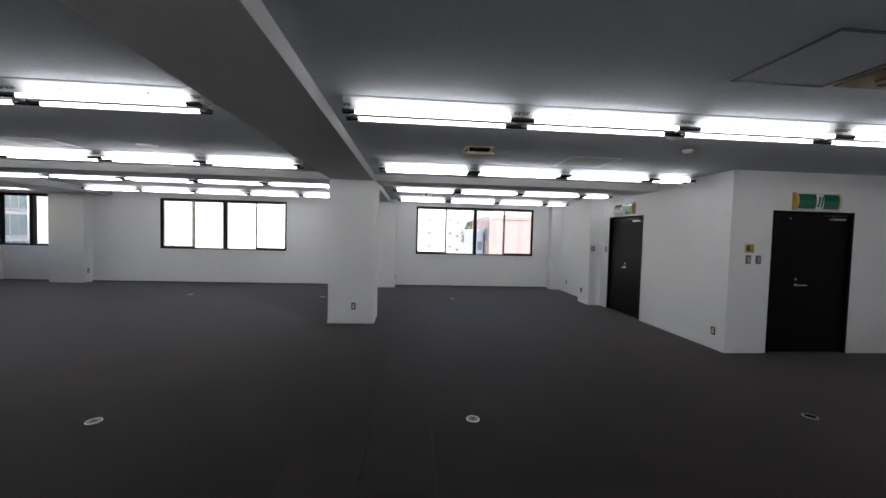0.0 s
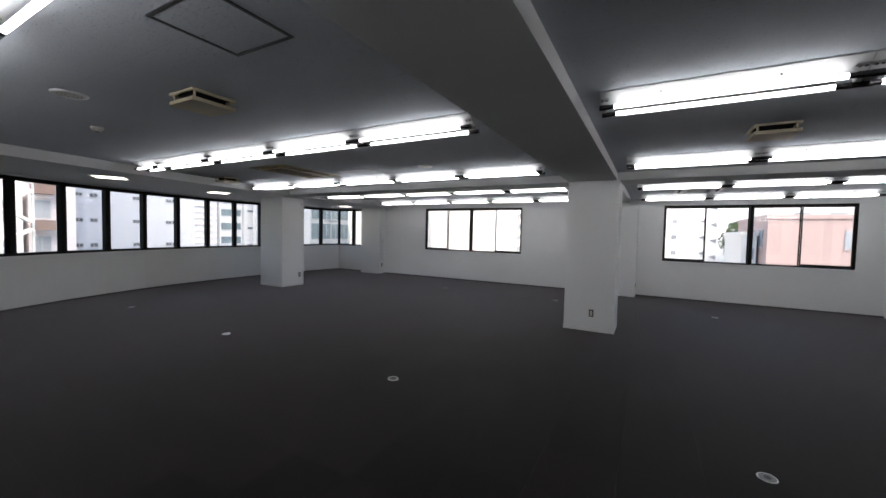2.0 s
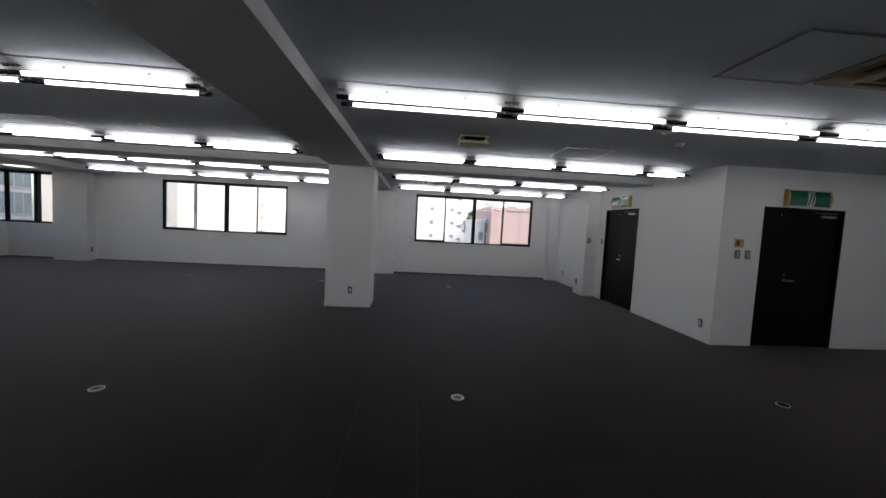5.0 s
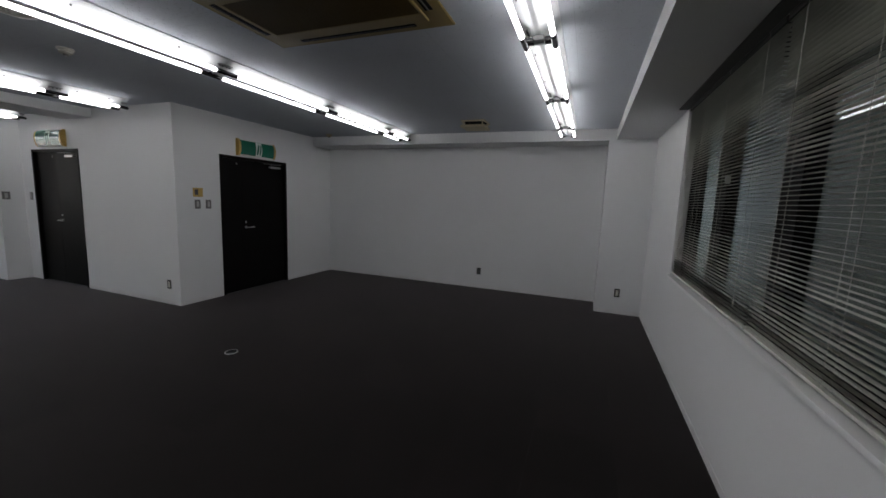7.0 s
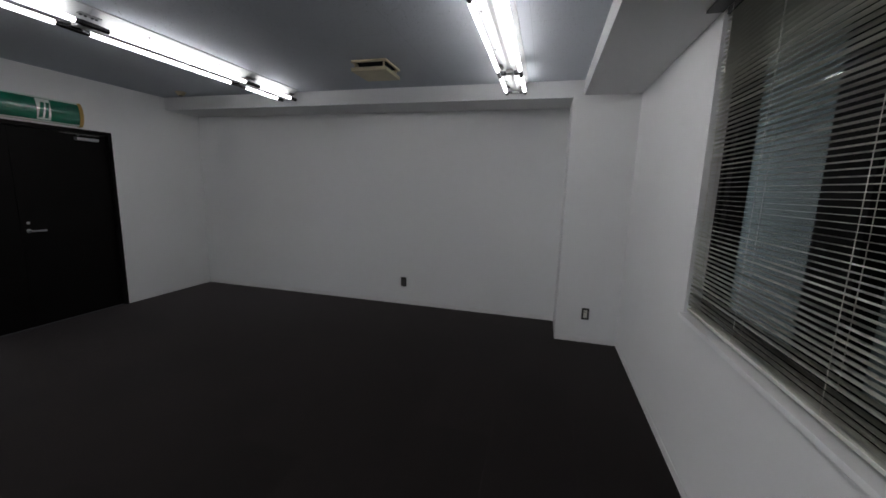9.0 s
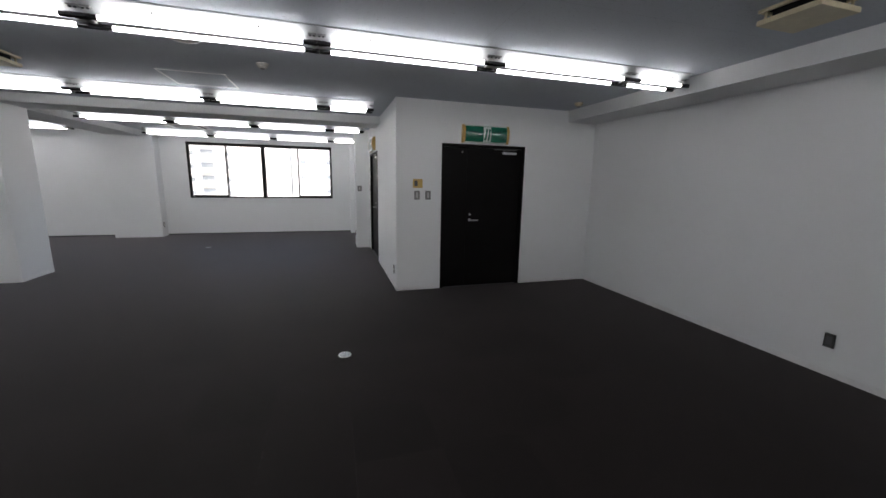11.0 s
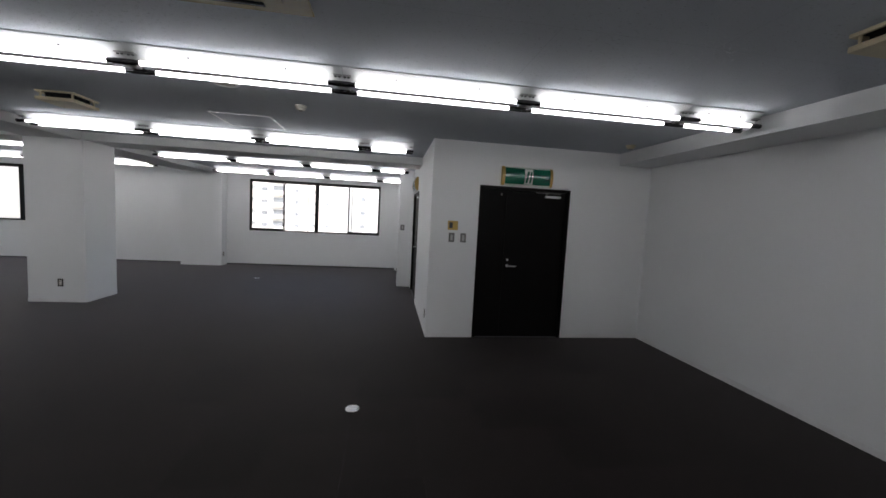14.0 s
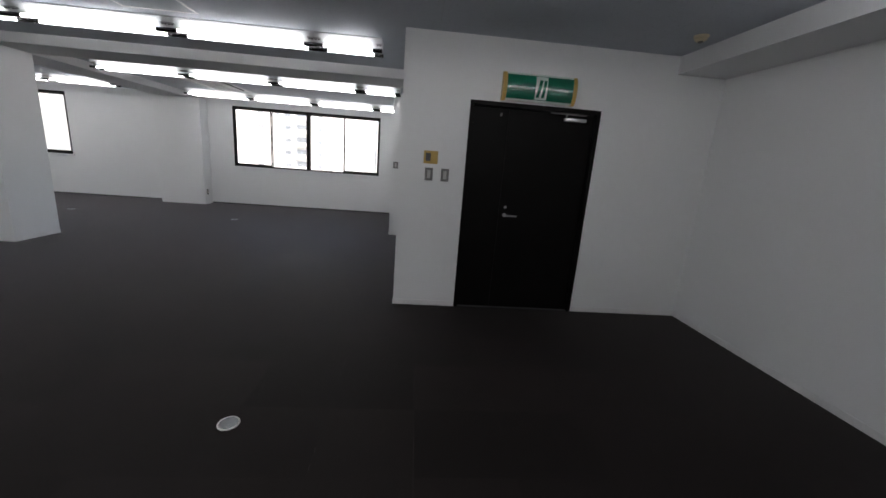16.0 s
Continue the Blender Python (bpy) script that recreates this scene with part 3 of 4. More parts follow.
def exit_sign(m, label):
    """A half-round green sign box between ivory end caps; front faces -y."""
    s = thing("exit_sign", (0, 0, 0), label, "exit sign", "green signs over the doors")
    s.matrix_basis = m
    w, h, d = 0.33, 0.245, 0.068

    def arc(x0, x1, z0, z1, off, steps=10):
        bm = bmesh.new()
        rows = []
        for i in range(steps + 1):
            f = z0 + (z1 - z0) * i / steps
            y = -d * math.sqrt(max(0.0, 1 - (2 * f / h - 1) ** 2 * 0.75)) - off
            rows.append((bm.verts.new((x0, y, f)), bm.verts.new((x1, y, f))))
        for i in range(steps):
            bm.faces.new((rows[i][0], rows[i][1], rows[i + 1][1], rows[i + 1][0]))
        bmesh.ops.recalc_face_normals(bm, faces=bm.faces[:])
        return bm

    bm = bmesh.new()
    prism(bm, [(-w + 0.02, 0.0), (-w + 0.02, -0.04), (w - 0.02, -0.04), (w - 0.02, 0.0)], 0.004, h - 0.004)
    part("housing", bm, PALE, s)
    front = arc(-w + 0.019, w - 0.019, 0.02, h - 0.02, 0.0)
    bmesh.ops.solidify(front, geom=front.faces[:], thickness=-0.003)
    panel = part("panel", front, GREEN, s, "glossy green curved panel", smooth=True)
    for z0, z1 in ((0.004, 0.019), (h - 0.019, h - 0.004)):
        strip = arc(-w + 0.019, w - 0.019, z0, z1, 0.001, 2)
        bmesh.ops.solidify(strip, geom=strip.faces[:], thickness=-0.003)
        part("edge_strip", strip, SIGN_WHITE, s, "white edge strip", smooth=True)
    for e in (-1, 1):
        bm = bmesh.new()
        outline = [(0.0, 0.0)] + [(-(d + 0.005) * math.sqrt(max(0.0, 1 - (2 * i / 8 - 1) ** 2 * 0.8)), h * i / 8) for i in range(9)] + [(0.0, h)]
        prism(bm, outline, e * w - 0.017, e * w + 0.017)
        bmesh.ops.transform(bm, matrix=Matrix(((0, 0, 1, 0), (1, 0, 0, 0), (0, 1, 0, 0), (0, 0, 0, 1))), verts=bm.verts[:])
        part("end_cap", bm, AMBER, s, "yellowed ivory end cap", smooth=True)
    bm = arc(-0.045, 0.065, 0.024, h - 0.024, 0.004)
    bmesh.ops.solidify(bm, geom=bm.faces[:], thickness=-0.002)
    part("pictogram", bm, SIGN_WHITE, panel, "white square on the green panel", smooth=True)

    def stroke(p, q, wide):
        """A slanted stripe that follows the curved front from p to q, as (x, z)."""
        bm = bmesh.new()
        rows = []
        for i in range(7):
            f = i / 6
            x, z = p[0] + (q[0] - p[0]) * f, p[1] + (q[1] - p[1]) * f
            y = -d * math.sqrt(max(0.0, 1 - (2 * z / h - 1) ** 2 * 0.75)) - 0.0075
            rows.append((bm.verts.new((x - wide, y, z)), bm.verts.new((x + wide, y, z))))
        for u, v in zip(rows, rows[1:]):
            bm.faces.new((u[0], u[1], v[1], v[0]))
        bmesh.ops.recalc_face_normals(bm, faces=bm.faces[:])
        bmesh.ops.solidify(bm, geom=bm.faces[:], thickness=-0.002)
        part("mark", bm, GREEN, panel, "plain green mark", smooth=True)

    for p, q, wide in (((-0.022, 0.04), (0.004, 0.19), 0.015), ((0.028, 0.04), (0.044, 0.19), 0.013)):
        stroke(p, q, wide)
    return s


exit_sign(pose(5.51, BLOCK, 2.065), "green exit sign box with ivory caps above a dark door")
exit_sign(pose(EAST_UP, 7.4, 2.09, 0, 0, -90), "green exit sign box with ivory caps above a dark door")

# the lit yellow sign over the balcony door
d = (c - a).normalized()
mid = a + d * (L * 0.62)
sign = thing("escape_sign", (0, 0, 0), "lit yellow emergency sign box above the balcony door", "sign")
sign.matrix_basis = Matrix.Translation((mid.x, mid.y, 2.245)) @ Matrix.Rotation(math.atan2(d.y, d.x), 4, "Z")
part("housing", boxes((-0.4, 0.4, -0.09, 0.0, 0, 0.2), bevel=0.006), AC_IVORY, sign, "browned metal housing")
plate = part("lit_plate", boxes((-0.36, 0.36, -0.096, -0.0895, 0.05, 0.18)), SIGN_LAMP, sign, "lit amber plate")
words = bpy.data.curves.new("sign_words", "FONT")
words.body, words.size, words.align_x, words.extrude = "\u907f\u96e3\u306f\u3057\u3054", 0.105, "CENTER", 0.001
holder = bpy.data.objects.new("sign_words", words)
bm = bmesh.new()
bm.from_mesh(holder.to_mesh())
holder.to_mesh_clear()
bpy.data.objects.remove(holder)
bmesh.ops.transform(bm, matrix=pose(0, -0.0985, 0.078, 90, 0, 0), verts=bm.verts[:])
part("lettering", bm, DARK_VINYL, plate, "dark worn lettering")
for z in (0.008, 0.03):
    part("edge_strip", boxes((-0.39, 0.39, -0.1, -0.0902, z - 0.005, z + 0.006)), ENAMEL, sign, "white edge strip")

# ---- plates on the walls ----


def wall_plate(name, m, w, h, label, category, kind, mat=GREY_PLATE):
    """A cover plate; its back lies on the wall, its front faces -y."""
    p = thing(name, (0, 0, 0), label, category)
    p.matrix_basis = m
    part("plate", boxes((-w / 2, w / 2, -0.008, 0.0, -h / 2, h / 2), bevel=0.002), SMOKED if kind in ("outlet", "dark") and mat is GREY_PLATE else mat, p)
    if kind == "outlet":
        part("insert", boxes((-w * 0.24, w * 0.24, -0.011, -0.0075, -h * 0.33, h * 0.33), bevel=0.002), PALE, p, "cream insert")
        for z in (-0.02, 0.02):
            for x in (-0.006, 0.006):
                part("slot", boxes((x - 0.0013, x + 0.0013, -0.0125, -0.0105, z - 0.005, z + 0.005)), DARK, p)
    elif kind == "dark":
        part("insert", boxes((-w * 0.28, w * 0.28, -0.011, -0.0075, -h * 0.3, h * 0.3), bevel=0.002), DARK_VINYL, p, "dark insert")
    elif kind == "switch":
        part("rocker", boxes((-w * 0.2, w * 0.2, -0.012, -0.0075, -h * 0.32, h * 0.32), bevel=0.002), GREY_ROCKER, p, "grey rocker")
    else:
        part("display", boxes((-w * 0.36, -w * 0.02, -0.012, -0.0075, -h * 0.3, h * 0.32), bevel=0.002), DARK_VINYL, p, "dark display window")
        part("cover", boxes((0.0, w * 0.42, -0.014, -0.0075, -h * 0.38, h * 0.38), bevel=0.003), AMBER, p)
    return p


OUT = ("power_outlet", "grey metal power outlet plate low on the white wall", "power outlet")
for x, y, z, turn, kind in ((-1.2, 6.368, 0.303, 0, "outlet"), (EAST_UP, 4.965, 0.27, -90, "outlet"), (EAST, 1.563, 0.3, -90, "dark"), (6.765, -0.637, 0.305, -90, "outlet"),
                            (-8.25, -0.49, 0.30, 90, "outlet"), (-8.25, -0.37, 0.30, 90, "dark"), (-8.25, -0.25, 0.30, 90, "outlet"), (-9.09, 7.13, 0.30, 90, "outlet"),
                            (-9.16, 10.96, 0.32, 90, "outlet"), (-0.69, 10.87, 0.3, 90, "outlet"), (EAST_UP, 10.3, 0.31, -90, "outlet"), (3.963, 8.7, 0.3, -90, "dark")):
    wall_plate(OUT[0], pose(x, y, z, 0, 0, turn), 0.072, 0.12, OUT[1], OUT[2], kind)
wall_plate("thermostat", pose(4.55, BLOCK, 1.50), 0.135, 0.12, "yellowed ivory wall controller with a dark display", "controller", "control", AMBER)
wall_plate("light_switch", pose(4.54, BLOCK, 1.342), 0.076, 0.12, "grey metal light switch plate beside a dark door", "light switch", "switch")
wall_plate("light_switch", pose(4.695, BLOCK, 1.342), 0.076, 0.12, "grey metal light switch plate beside a dark door", "light switch", "switch")
wall_plate("light_switch", pose(4.04, 8.342, 1.335), 0.09, 0.12, "wide grey light switch plate on a pilaster", "light switch", "switch")
wall_plate("light_switch", pose(EAST_UP, 8.14, 1.34, 0, 0, -90), 0.076, 0.12, "grey metal light switch plate beside a dark door", "light switch", "switch")

# ---- ceiling fixtures ----


def cassette(x0, x1, y0, y1, label, mat=AC_IVORY):
    """A four-way air conditioner panel hung under the ceiling, long way along y."""
    ac = thing("ceiling_air_conditioner", ((x0 + x1) / 2, (y0 + y1) / 2, CEIL), label, "air conditioner")
    w, l = (x1 - x0) / 2, (y1 - y0) / 2
    iw, il = w * 0.715, l * 0.815
    bm = bmesh.new()
    outer = [bm.verts.new((sx * w, sy * l, -0.008)) for sx, sy in ((-1, -1), (1, -1), (1, 1), (-1, 1))]
    top = [bm.verts.new((v.co.x, v.co.y, 0.0)) for v in outer]
    inner = [bm.verts.new((sx * (w - 0.006), sy * (l - 0.006), -0.012)) for sx, sy in ((-1, -1), (1, -1), (1, 1), (-1, 1))]
    for i in range(4):
        j = (i + 1) % 4
        bm.faces.new((top[i], top[j], outer[j], outer[i]))
        bm.faces.new((outer[i], outer[j], inner[j], inner[i]))
    bm.faces.new(inner)
    bm.faces.new(top[::-1])
    bmesh.ops.recalc_face_normals(bm, faces=bm.faces[:])
    part("panel", bm, mat, ac)
    g = iw * 0.67
    bars = GRILLE if mat is AC_IVORY else mat
    plate = part("grille_plate", boxes((-iw, -g, -il, il, -0.0275, -0.0125), (g, iw, -il, il, -0.0275, -0.0125), (-g, g, -il, -il + 0.014, -0.0275, -0.0125), (-g, g, il - 0.03, il, -0.0275, -0.0125), bevel=0.004), mat, ac)
    part("filter", boxes((-g, g, -il + 0.014, il - 0.03, -0.0175, -0.0125)), FILTER if mat is AC_IVORY else DARK, plate, "dark filter behind the grille")
    n = 34
    for i in range(n):
        x = -g + 2 * g * (i + 0.5) / n
        part("grille_bar", boxes((x - 0.0024, x + 0.0024, -il + 0.014, il - 0.03, -0.0262, -0.0205)), bars, plate)
    for i in range(9):
        y = -il + 0.014 + (2 * il - 0.044) * (i + 1) / 10
        part("grille_rib", boxes((-g, g, y - 0.0025, y + 0.0025, -0.0205, -0.0185)), bars, plate)
    for sx, sy in ((-1, 0), (1, 0), (0, -1), (0, 1)):
        if sx:
            x = sx * (w + iw) / 2 * 0.94
            part("outlet_slot", boxes((x - 0.024, x + 0.024, -il * 0.8, il * 0.8, -0.016, -0.0122)), DARK, ac, "dark air outlet")
            part("vane", boxes((x - 0.003, x + 0.005, -il * 0.79, il * 0.79, -0.022, -0.0165), bevel=0.0015), DARK_VINYL, ac, "narrow grey air vane")
        else:
            y = sy * (l + il) / 2 * 0.97
            part("outlet_slot", boxes((-g, g, y - 0.024, y + 0.024, -0.016, -0.0122)), DARK, ac, "dark air outlet")
            part("vane", boxes((-g * 0.98, g * 0.98, y - 0.003, y + 0.005, -0.022, -0.0165), bevel=0.0015), DARK_VINYL, ac, "narrow grey air vane")
    return ac


cassette(2.428, 3.284, 0.686, 2.026, "browned ivory ceiling cassette air conditioner with slatted grille")
cassette(-6.365, -5.53, 3.78, 5.06, "browned ivory ceiling cassette air conditioner with slatted grille")
# Lighter copy: the bright tubes' light on this unit is put into its colour.
cassette(0.03, 0.87, 8.62, 9.88, "ceiling cassette air conditioner near the window, coloured pale for the tubes' light", VINYL)


def hatch(x0, x1, y0, y1, mat, label):
    h = thing("access_hatch", ((x0 + x1) / 2, (y0 + y1) / 2, CEIL), label, "ceiling hatch")
    w, l = (x1 - x0) / 2, (y1 - y0) / 2
    t = 0.019
    part("rim", boxes((-w, w, -l, -l + t, -0.006, 0), (-w, w, l - t, l, -0.006, 0), (-w, -w + t, -l + t, l - t, -0.006, 0), (w - t, w, -l + t, l - t, -0.006, 0)), mat, h)
    part("lid", boxes((-w + t + 0.003, w - t - 0.003, -l + t + 0.003, l - t - 0.003, -0.003, 0)), BOARD, h, "white ceiling board lid")
    part("catch", rod(bmesh.new(), (-w + 0.05, 0, -0.006), (-w + 0.05, 0, -0.003), 0.012, sides=14), STEEL, h, "small round catch")


hatch(-2.58, -2.092, 0.709, 1.178, RIM, "square ceiling access hatch with a dark aluminium rim")
hatch(1.757, 2.389, 1.44, 2.06, RIM, "square ceiling access hatch with a thin metal rim")
hatch(1.75, 2.39, 4.36, 5.0, ENAMEL, "square ceiling access hatch with a white rim")
hatch(-5.2, -4.55, 4.67, 5.15, ENAMEL, "square ceiling access hatch with a white rim")


def vent_box(x, y, label):
    """A square vent: a cover plate hung a little below a dark opening."""
    v = thing("ceiling_vent", (x, y, CEIL), label, "ceiling vent", "ivory vents")
    s = 0.163
    part("rim", boxes((-s, s, -s, -s + 0.02, -0.014, 0), (-s, s, s - 0.02, s, -0.018, 0), (-s, -s + 0.02, -s + 0.02, s - 0.02, -0.018, 0), (s - 0.02, s, -s + 0.02, s - 0.02, -0.018, 0), bevel=0.003), IVORY, v)
    part("opening", boxes((-s + 0.02, s - 0.02, -s + 0.02, s - 0.02, -0.006, 0)), DARK, v, "dark opening")
    # Added black block: paints the shade seen through the gap above the cover.
    part("core", boxes((-s + 0.05, s - 0.05, -s + 0.05, s - 0.05, -0.0605, -0.0065)), DARK, v, "black block for the shade inside the gap")
    part("cover", boxes((-s, s, -s, s, -0.09, -0.06), bevel=0.006), IVORY, v, "yellowed ivory cover plate")
    for sx in (-1, 1):
        for sy in (-1, 1):
            part("post", rod(bmesh.new(), (sx * s * 0.82, sy * s * 0.82, -0.058), (sx * s * 0.82, sy * s * 0.82, -0.004), 0.008, sides=8), IVORY, v)


for x, y in ((-3.52, 1.49), (0.535, 4.23), (6.09, 1.375), (-8.06, 4.435)):
    vent_box(x, y, "yellowed ivory square ceiling vent with a hung cover")


def disc_fitting(name, x, y, z, rings, mat, label, category):
    """A round fitting turned about the upright axis: rings of (radius, drop)."""
    t = thing(name, (x, y, z), label, category)
    bm = bmesh.new()
    n = 28
    loops = []
    for r, drop in rings:
        loops.append([bm.verts.new((r * math.cos(2 * math.pi * i / n), r * math.sin(2 * math.pi * i / n), drop)) for i in range(n)])
    for a, c in zip(loops, loops[1:]):
        for i in range(n):
            j = (i + 1) % n
            bm.faces.new((a[i], a[j], c[j], c[i]))
    bm.faces.new(loops[-1])
    bm.faces.new(loops[0][::-1])
    bmesh.ops.recalc_face_normals(bm, faces=bm.faces[:])
    part("body", bm, mat, t, smooth=True)
    return t


for x, y, z in ((-5.52, 1.51, CEIL), (-7.5, -0.05, CEIL), (2.828, 3.805, CEIL), (6.62, 4.225, CEIL)):
    det = disc_fitting("smoke_detector", x, y, z, ((0.055, 0), (0.055, -0.012), (0.045, -0.018), (0.045, -0.03), (0.03, -0.042)), IVORY if x > 5 else PALE, "small yellowed round fire detector on the ceiling", "smoke detector")
    part("sensor", rod(bmesh.new(), (0, 0, -0.042), (0, 0, -0.052), 0.02, 0.015, sides=14), GREY_PLATE, det, "dull grey sensor tip")
for x, y in ((-4.43, 0.98), (-3.49, 4.765), (2.35, 3.285), (-2.25, 9.04)):
    spk = disc_fitting("ceiling_speaker", x, y, CEIL, ((0.115, 0), (0.115, -0.006), (0.103, -0.012), (0.095, -0.006)), ENAMEL, "round white ceiling speaker with a fine grille", "speaker")
    part("grille", rod(bmesh.new(), (0, 0, -0.0062), (0, 0, -0.009), 0.0945, 0.088, sides=28), PALE, spk, "fine pale grille")
    for r in (0.025, 0.046, 0.067):
        bm = bmesh.new()
        loops = [[bm.verts.new((q * math.cos(i * math.pi / 14), q * math.sin(i * math.pi / 14), -0.0105)) for i in range(28)] for q in (r, r + 0.007)]
        for i in range(28):
            bm.faces.new((loops[0][i], loops[0][(i + 1) % 28], loops[1][(i + 1) % 28], loops[1][i]))
        part("grille_ring", bm, GREY_PLATE, spk)

for x, y, turn in ((-9.085, 2.878, 60), (-9.9, 5.337, 75), (-10.13, 10.05, 92)):
    lamp = thing("recessed_light", (x, y, SOFFIT_WEST), "square recessed ceiling light, lit, white rim", "ceiling light", "lights over the curved windows", turn)
    part("rim", boxes((-0.24, 0.24, -0.24, -0.22, -0.008, 0), (-0.24, 0.24, 0.22, 0.24, -0.008, 0), (-0.24, -0.22, -0.22, 0.22, -0.008, 0), (0.22, 0.24, -0.22, 0.22, -0.008, 0)), ENAMEL, lamp)
    part("diffuser", boxes((-0.22, 0.22, -0.22, 0.22, -0.005, 0)), PANEL_LAMP, lamp, "glowing white diffuser")

# ---- floor boxes ----
for x, y, open_ring in ((0.348, 2.958, True), (-2.744, 3.008, True), (-5.855, 3.074, False), (-9.125, 3.193, False), (3.476, 2.914, False), (0.8, 8.945, True), (-2.338, 9.015, False), (-5.447, 9.137, False)):
    lid = disc_fitting("floor_outlet", x, y, 0.0, ((0.057, 0.001), (0.057, 0.004), (0.055, 0.0065), (0.0515, 0.0065), (0.0495, 0.0045)), RING, "dull grey floor outlet with a worn ring" if open_ring else "round pale metal floor outlet lid in the carpet", "floor outlet")
    part("lid", rod(bmesh.new(), (0, 0, 0.0046), (0, 0, 0.0062), 0.0488, 0.047, sides=24), GREY_PLATE if open_ring else LID, lid, "dull grey lid")
    if open_ring:
        part("hub", rod(bmesh.new(), (0, 0, 0.0063), (0, 0, 0.009), 0.022, 0.02, sides=18), RIM, lid, "dark hub")
        part("groove", boxes((-0.012, 0.012, -0.002, 0.002, 0.0088, 0.0096)), DARK, lid)

# ---- baseboards ----


def skirting(name, mat, h, *rows):
    """Runs of (x0, y0, x1, y1) along walls, the room on the left of the way."""
    bm = bmesh.new()
    for x0, y0, x1, y1 in rows:
        band(bm, [(x0, y0), (x1, y1)], 0.0, 0.004, 0.0, h)
    structure(name, bm, mat, "thin vinyl skirting along the wall foot", "baseboard")


skirting("baseboard_white", VINYL, 0.055, (EAST, -0.354, EAST, BLOCK), (EAST - 0.006, BLOCK, 6.15, BLOCK), (4.885, BLOCK, EAST_UP - 0.006, BLOCK), (EAST_UP, BLOCK, EAST_UP, 6.78),
         (6.765, SOUTH, 6.765, -0.354), (6.759, -0.354, EAST, -0.354), (SW0 - 5, SOUTH, 6.759, SOUTH), (EAST_UP, 8.02, EAST_UP, 8.342), (EAST_UP, 8.342, 3.957, 8.342), (3.963, 8.342, 3.963, 8.87), (EAST_UP, 8.87, EAST_UP, 10.805),
         (-0.847, 6.368, -1.642, 6.368), (-0.853, 7.027, -0.853, 6.368), (-1.636, 6.368, -1.636, 7.027), (-9.09, 7.275, -9.09, 6.55), (-9.084, 6.55, -9.996, 6.55), (-8.25, -0.165, -8.25, SOUTH))
skirting("baseboard_dark", DARK_VINYL, 0.035, (EAST_UP, NORTH, -0.69, NORTH), (-1.705, NORTH, -9.16, NORTH), (-10.04, NORTH, -11.46, NORTH))
bm = bmesh.new()
band(bm, WEST[2:], -0.006, 0.0, 0.0, 0.035)
structure("baseboard_west", bm, DARK_VINYL, "thin dark skirting under the curved windows", "baseboard")

sensor = thing("security_sensor", (-9.09, 7.2, 2.3), "small white motion sensor high on a column", "sensor")
part("case", boxes((0.0, 0.045, -0.035, 0.035, -0.05, 0.05), bevel=0.008), ENAMEL, sensor, smooth=True)
part("lens", boxes((0.0455, 0.05, -0.02, 0.02, -0.03, 0.005), bevel=0.002), PALE, sensor, "pale lens")

# ---- outside ----
FACADE = material("white_facade", (0.83, 0.8, 0.755), rough=0.8, grain=0.03, scale=3, stain=0.05, stain_scale=0.15)
FACADE_BLUE = material("pale_blue_facade", (0.6, 0.64, 0.69), rough=0.7, grain=0.03, scale=3, stain=0.05, stain_scale=0.15)
FACADE_GREY = material("grey_facade", (0.36, 0.38, 0.4), rough=0.8, grain=0.04, scale=3, stain=0.08, stain_scale=0.15)
FACADE_ROSE = material("pale_rose_render", (0.68, 0.61, 0.6), rough=0.7, grain=0.04, scale=4, stain=0.05, stain_scale=0.2)
FACADE_PINK = material("salmon_tile_facade", (0.44, 0.32, 0.295), rough=0.7, grain=0.05, scale=4, stain=0.05, stain_scale=0.2)
FACADE_BEIGE = material("beige_facade", (0.62, 0.58, 0.52), rough=0.8, grain=0.03, scale=3, stain=0.05, stain_scale=0.15)
FACADE_BROWN = material("brown_tile_facade", (0.27, 0.18, 0.145), rough=0.7, grain=0.05, scale=4, stain=0.05, stain_scale=0.2)
NEIGHBOUR = material("grey_green_render", (0.115, 0.13, 0.105), rough=0.85, grain=0.12, scale=25, bump=0.4, stain=0.15, stain_scale=0.8)
FAR_GLASS = material("far_window_glass", (0.33, 0.35, 0.37), rough=0.25, grain=0.05, scale=2, stain=0.2, stain_scale=0.3)
BLUE_GLASS = material("blue_curtain_glass", (0.13, 0.18, 0.21), rough=0.2, grain=0.05, scale=2, stain=0.25, stain_scale=0.25)
GROUND = material("street_asphalt", (0.06, 0.06, 0.06), rough=0.9, grain=0.15, scale=2, stain=0.2, stain_scale=0.05)
# Shaded copy of the white facade: the west side's shade is in its colour.
FACADE_SHADE = material("white_facade_shaded", (0.46, 0.48, 0.52), rough=0.7, grain=0.03, scale=3, stain=0.05, stain_scale=0.15)
MID_GLASS = material("grey_window_glass", (0.27, 0.28, 0.29), rough=0.3, grain=0.05, scale=2, stain=0.2, stain_scale=0.3)
DARK_GLASS = material("dark_window_glass", (0.07, 0.08, 0.09), rough=0.3, grain=0.05, scale=2, stain=0.2, stain_scale=0.3)
LEAF = material("tree_leaf", (0.1, 0.14, 0.055), rough=0.6, per="island", spread=0.35, grain=0.1)
BARK = material("tree_bark", (0.12, 0.09, 0.06), rough=0.9, grain=0.2, scale=12, bump=0.5)
# Parapet grey, darkened: the inner face's shade is put into the colour.
BALCONY = material("balcony_panel", (0.09, 0.1, 0.1), rough=0.6, grain=0.06, stain=0.12, stain_scale=2)
STREET = -15.0

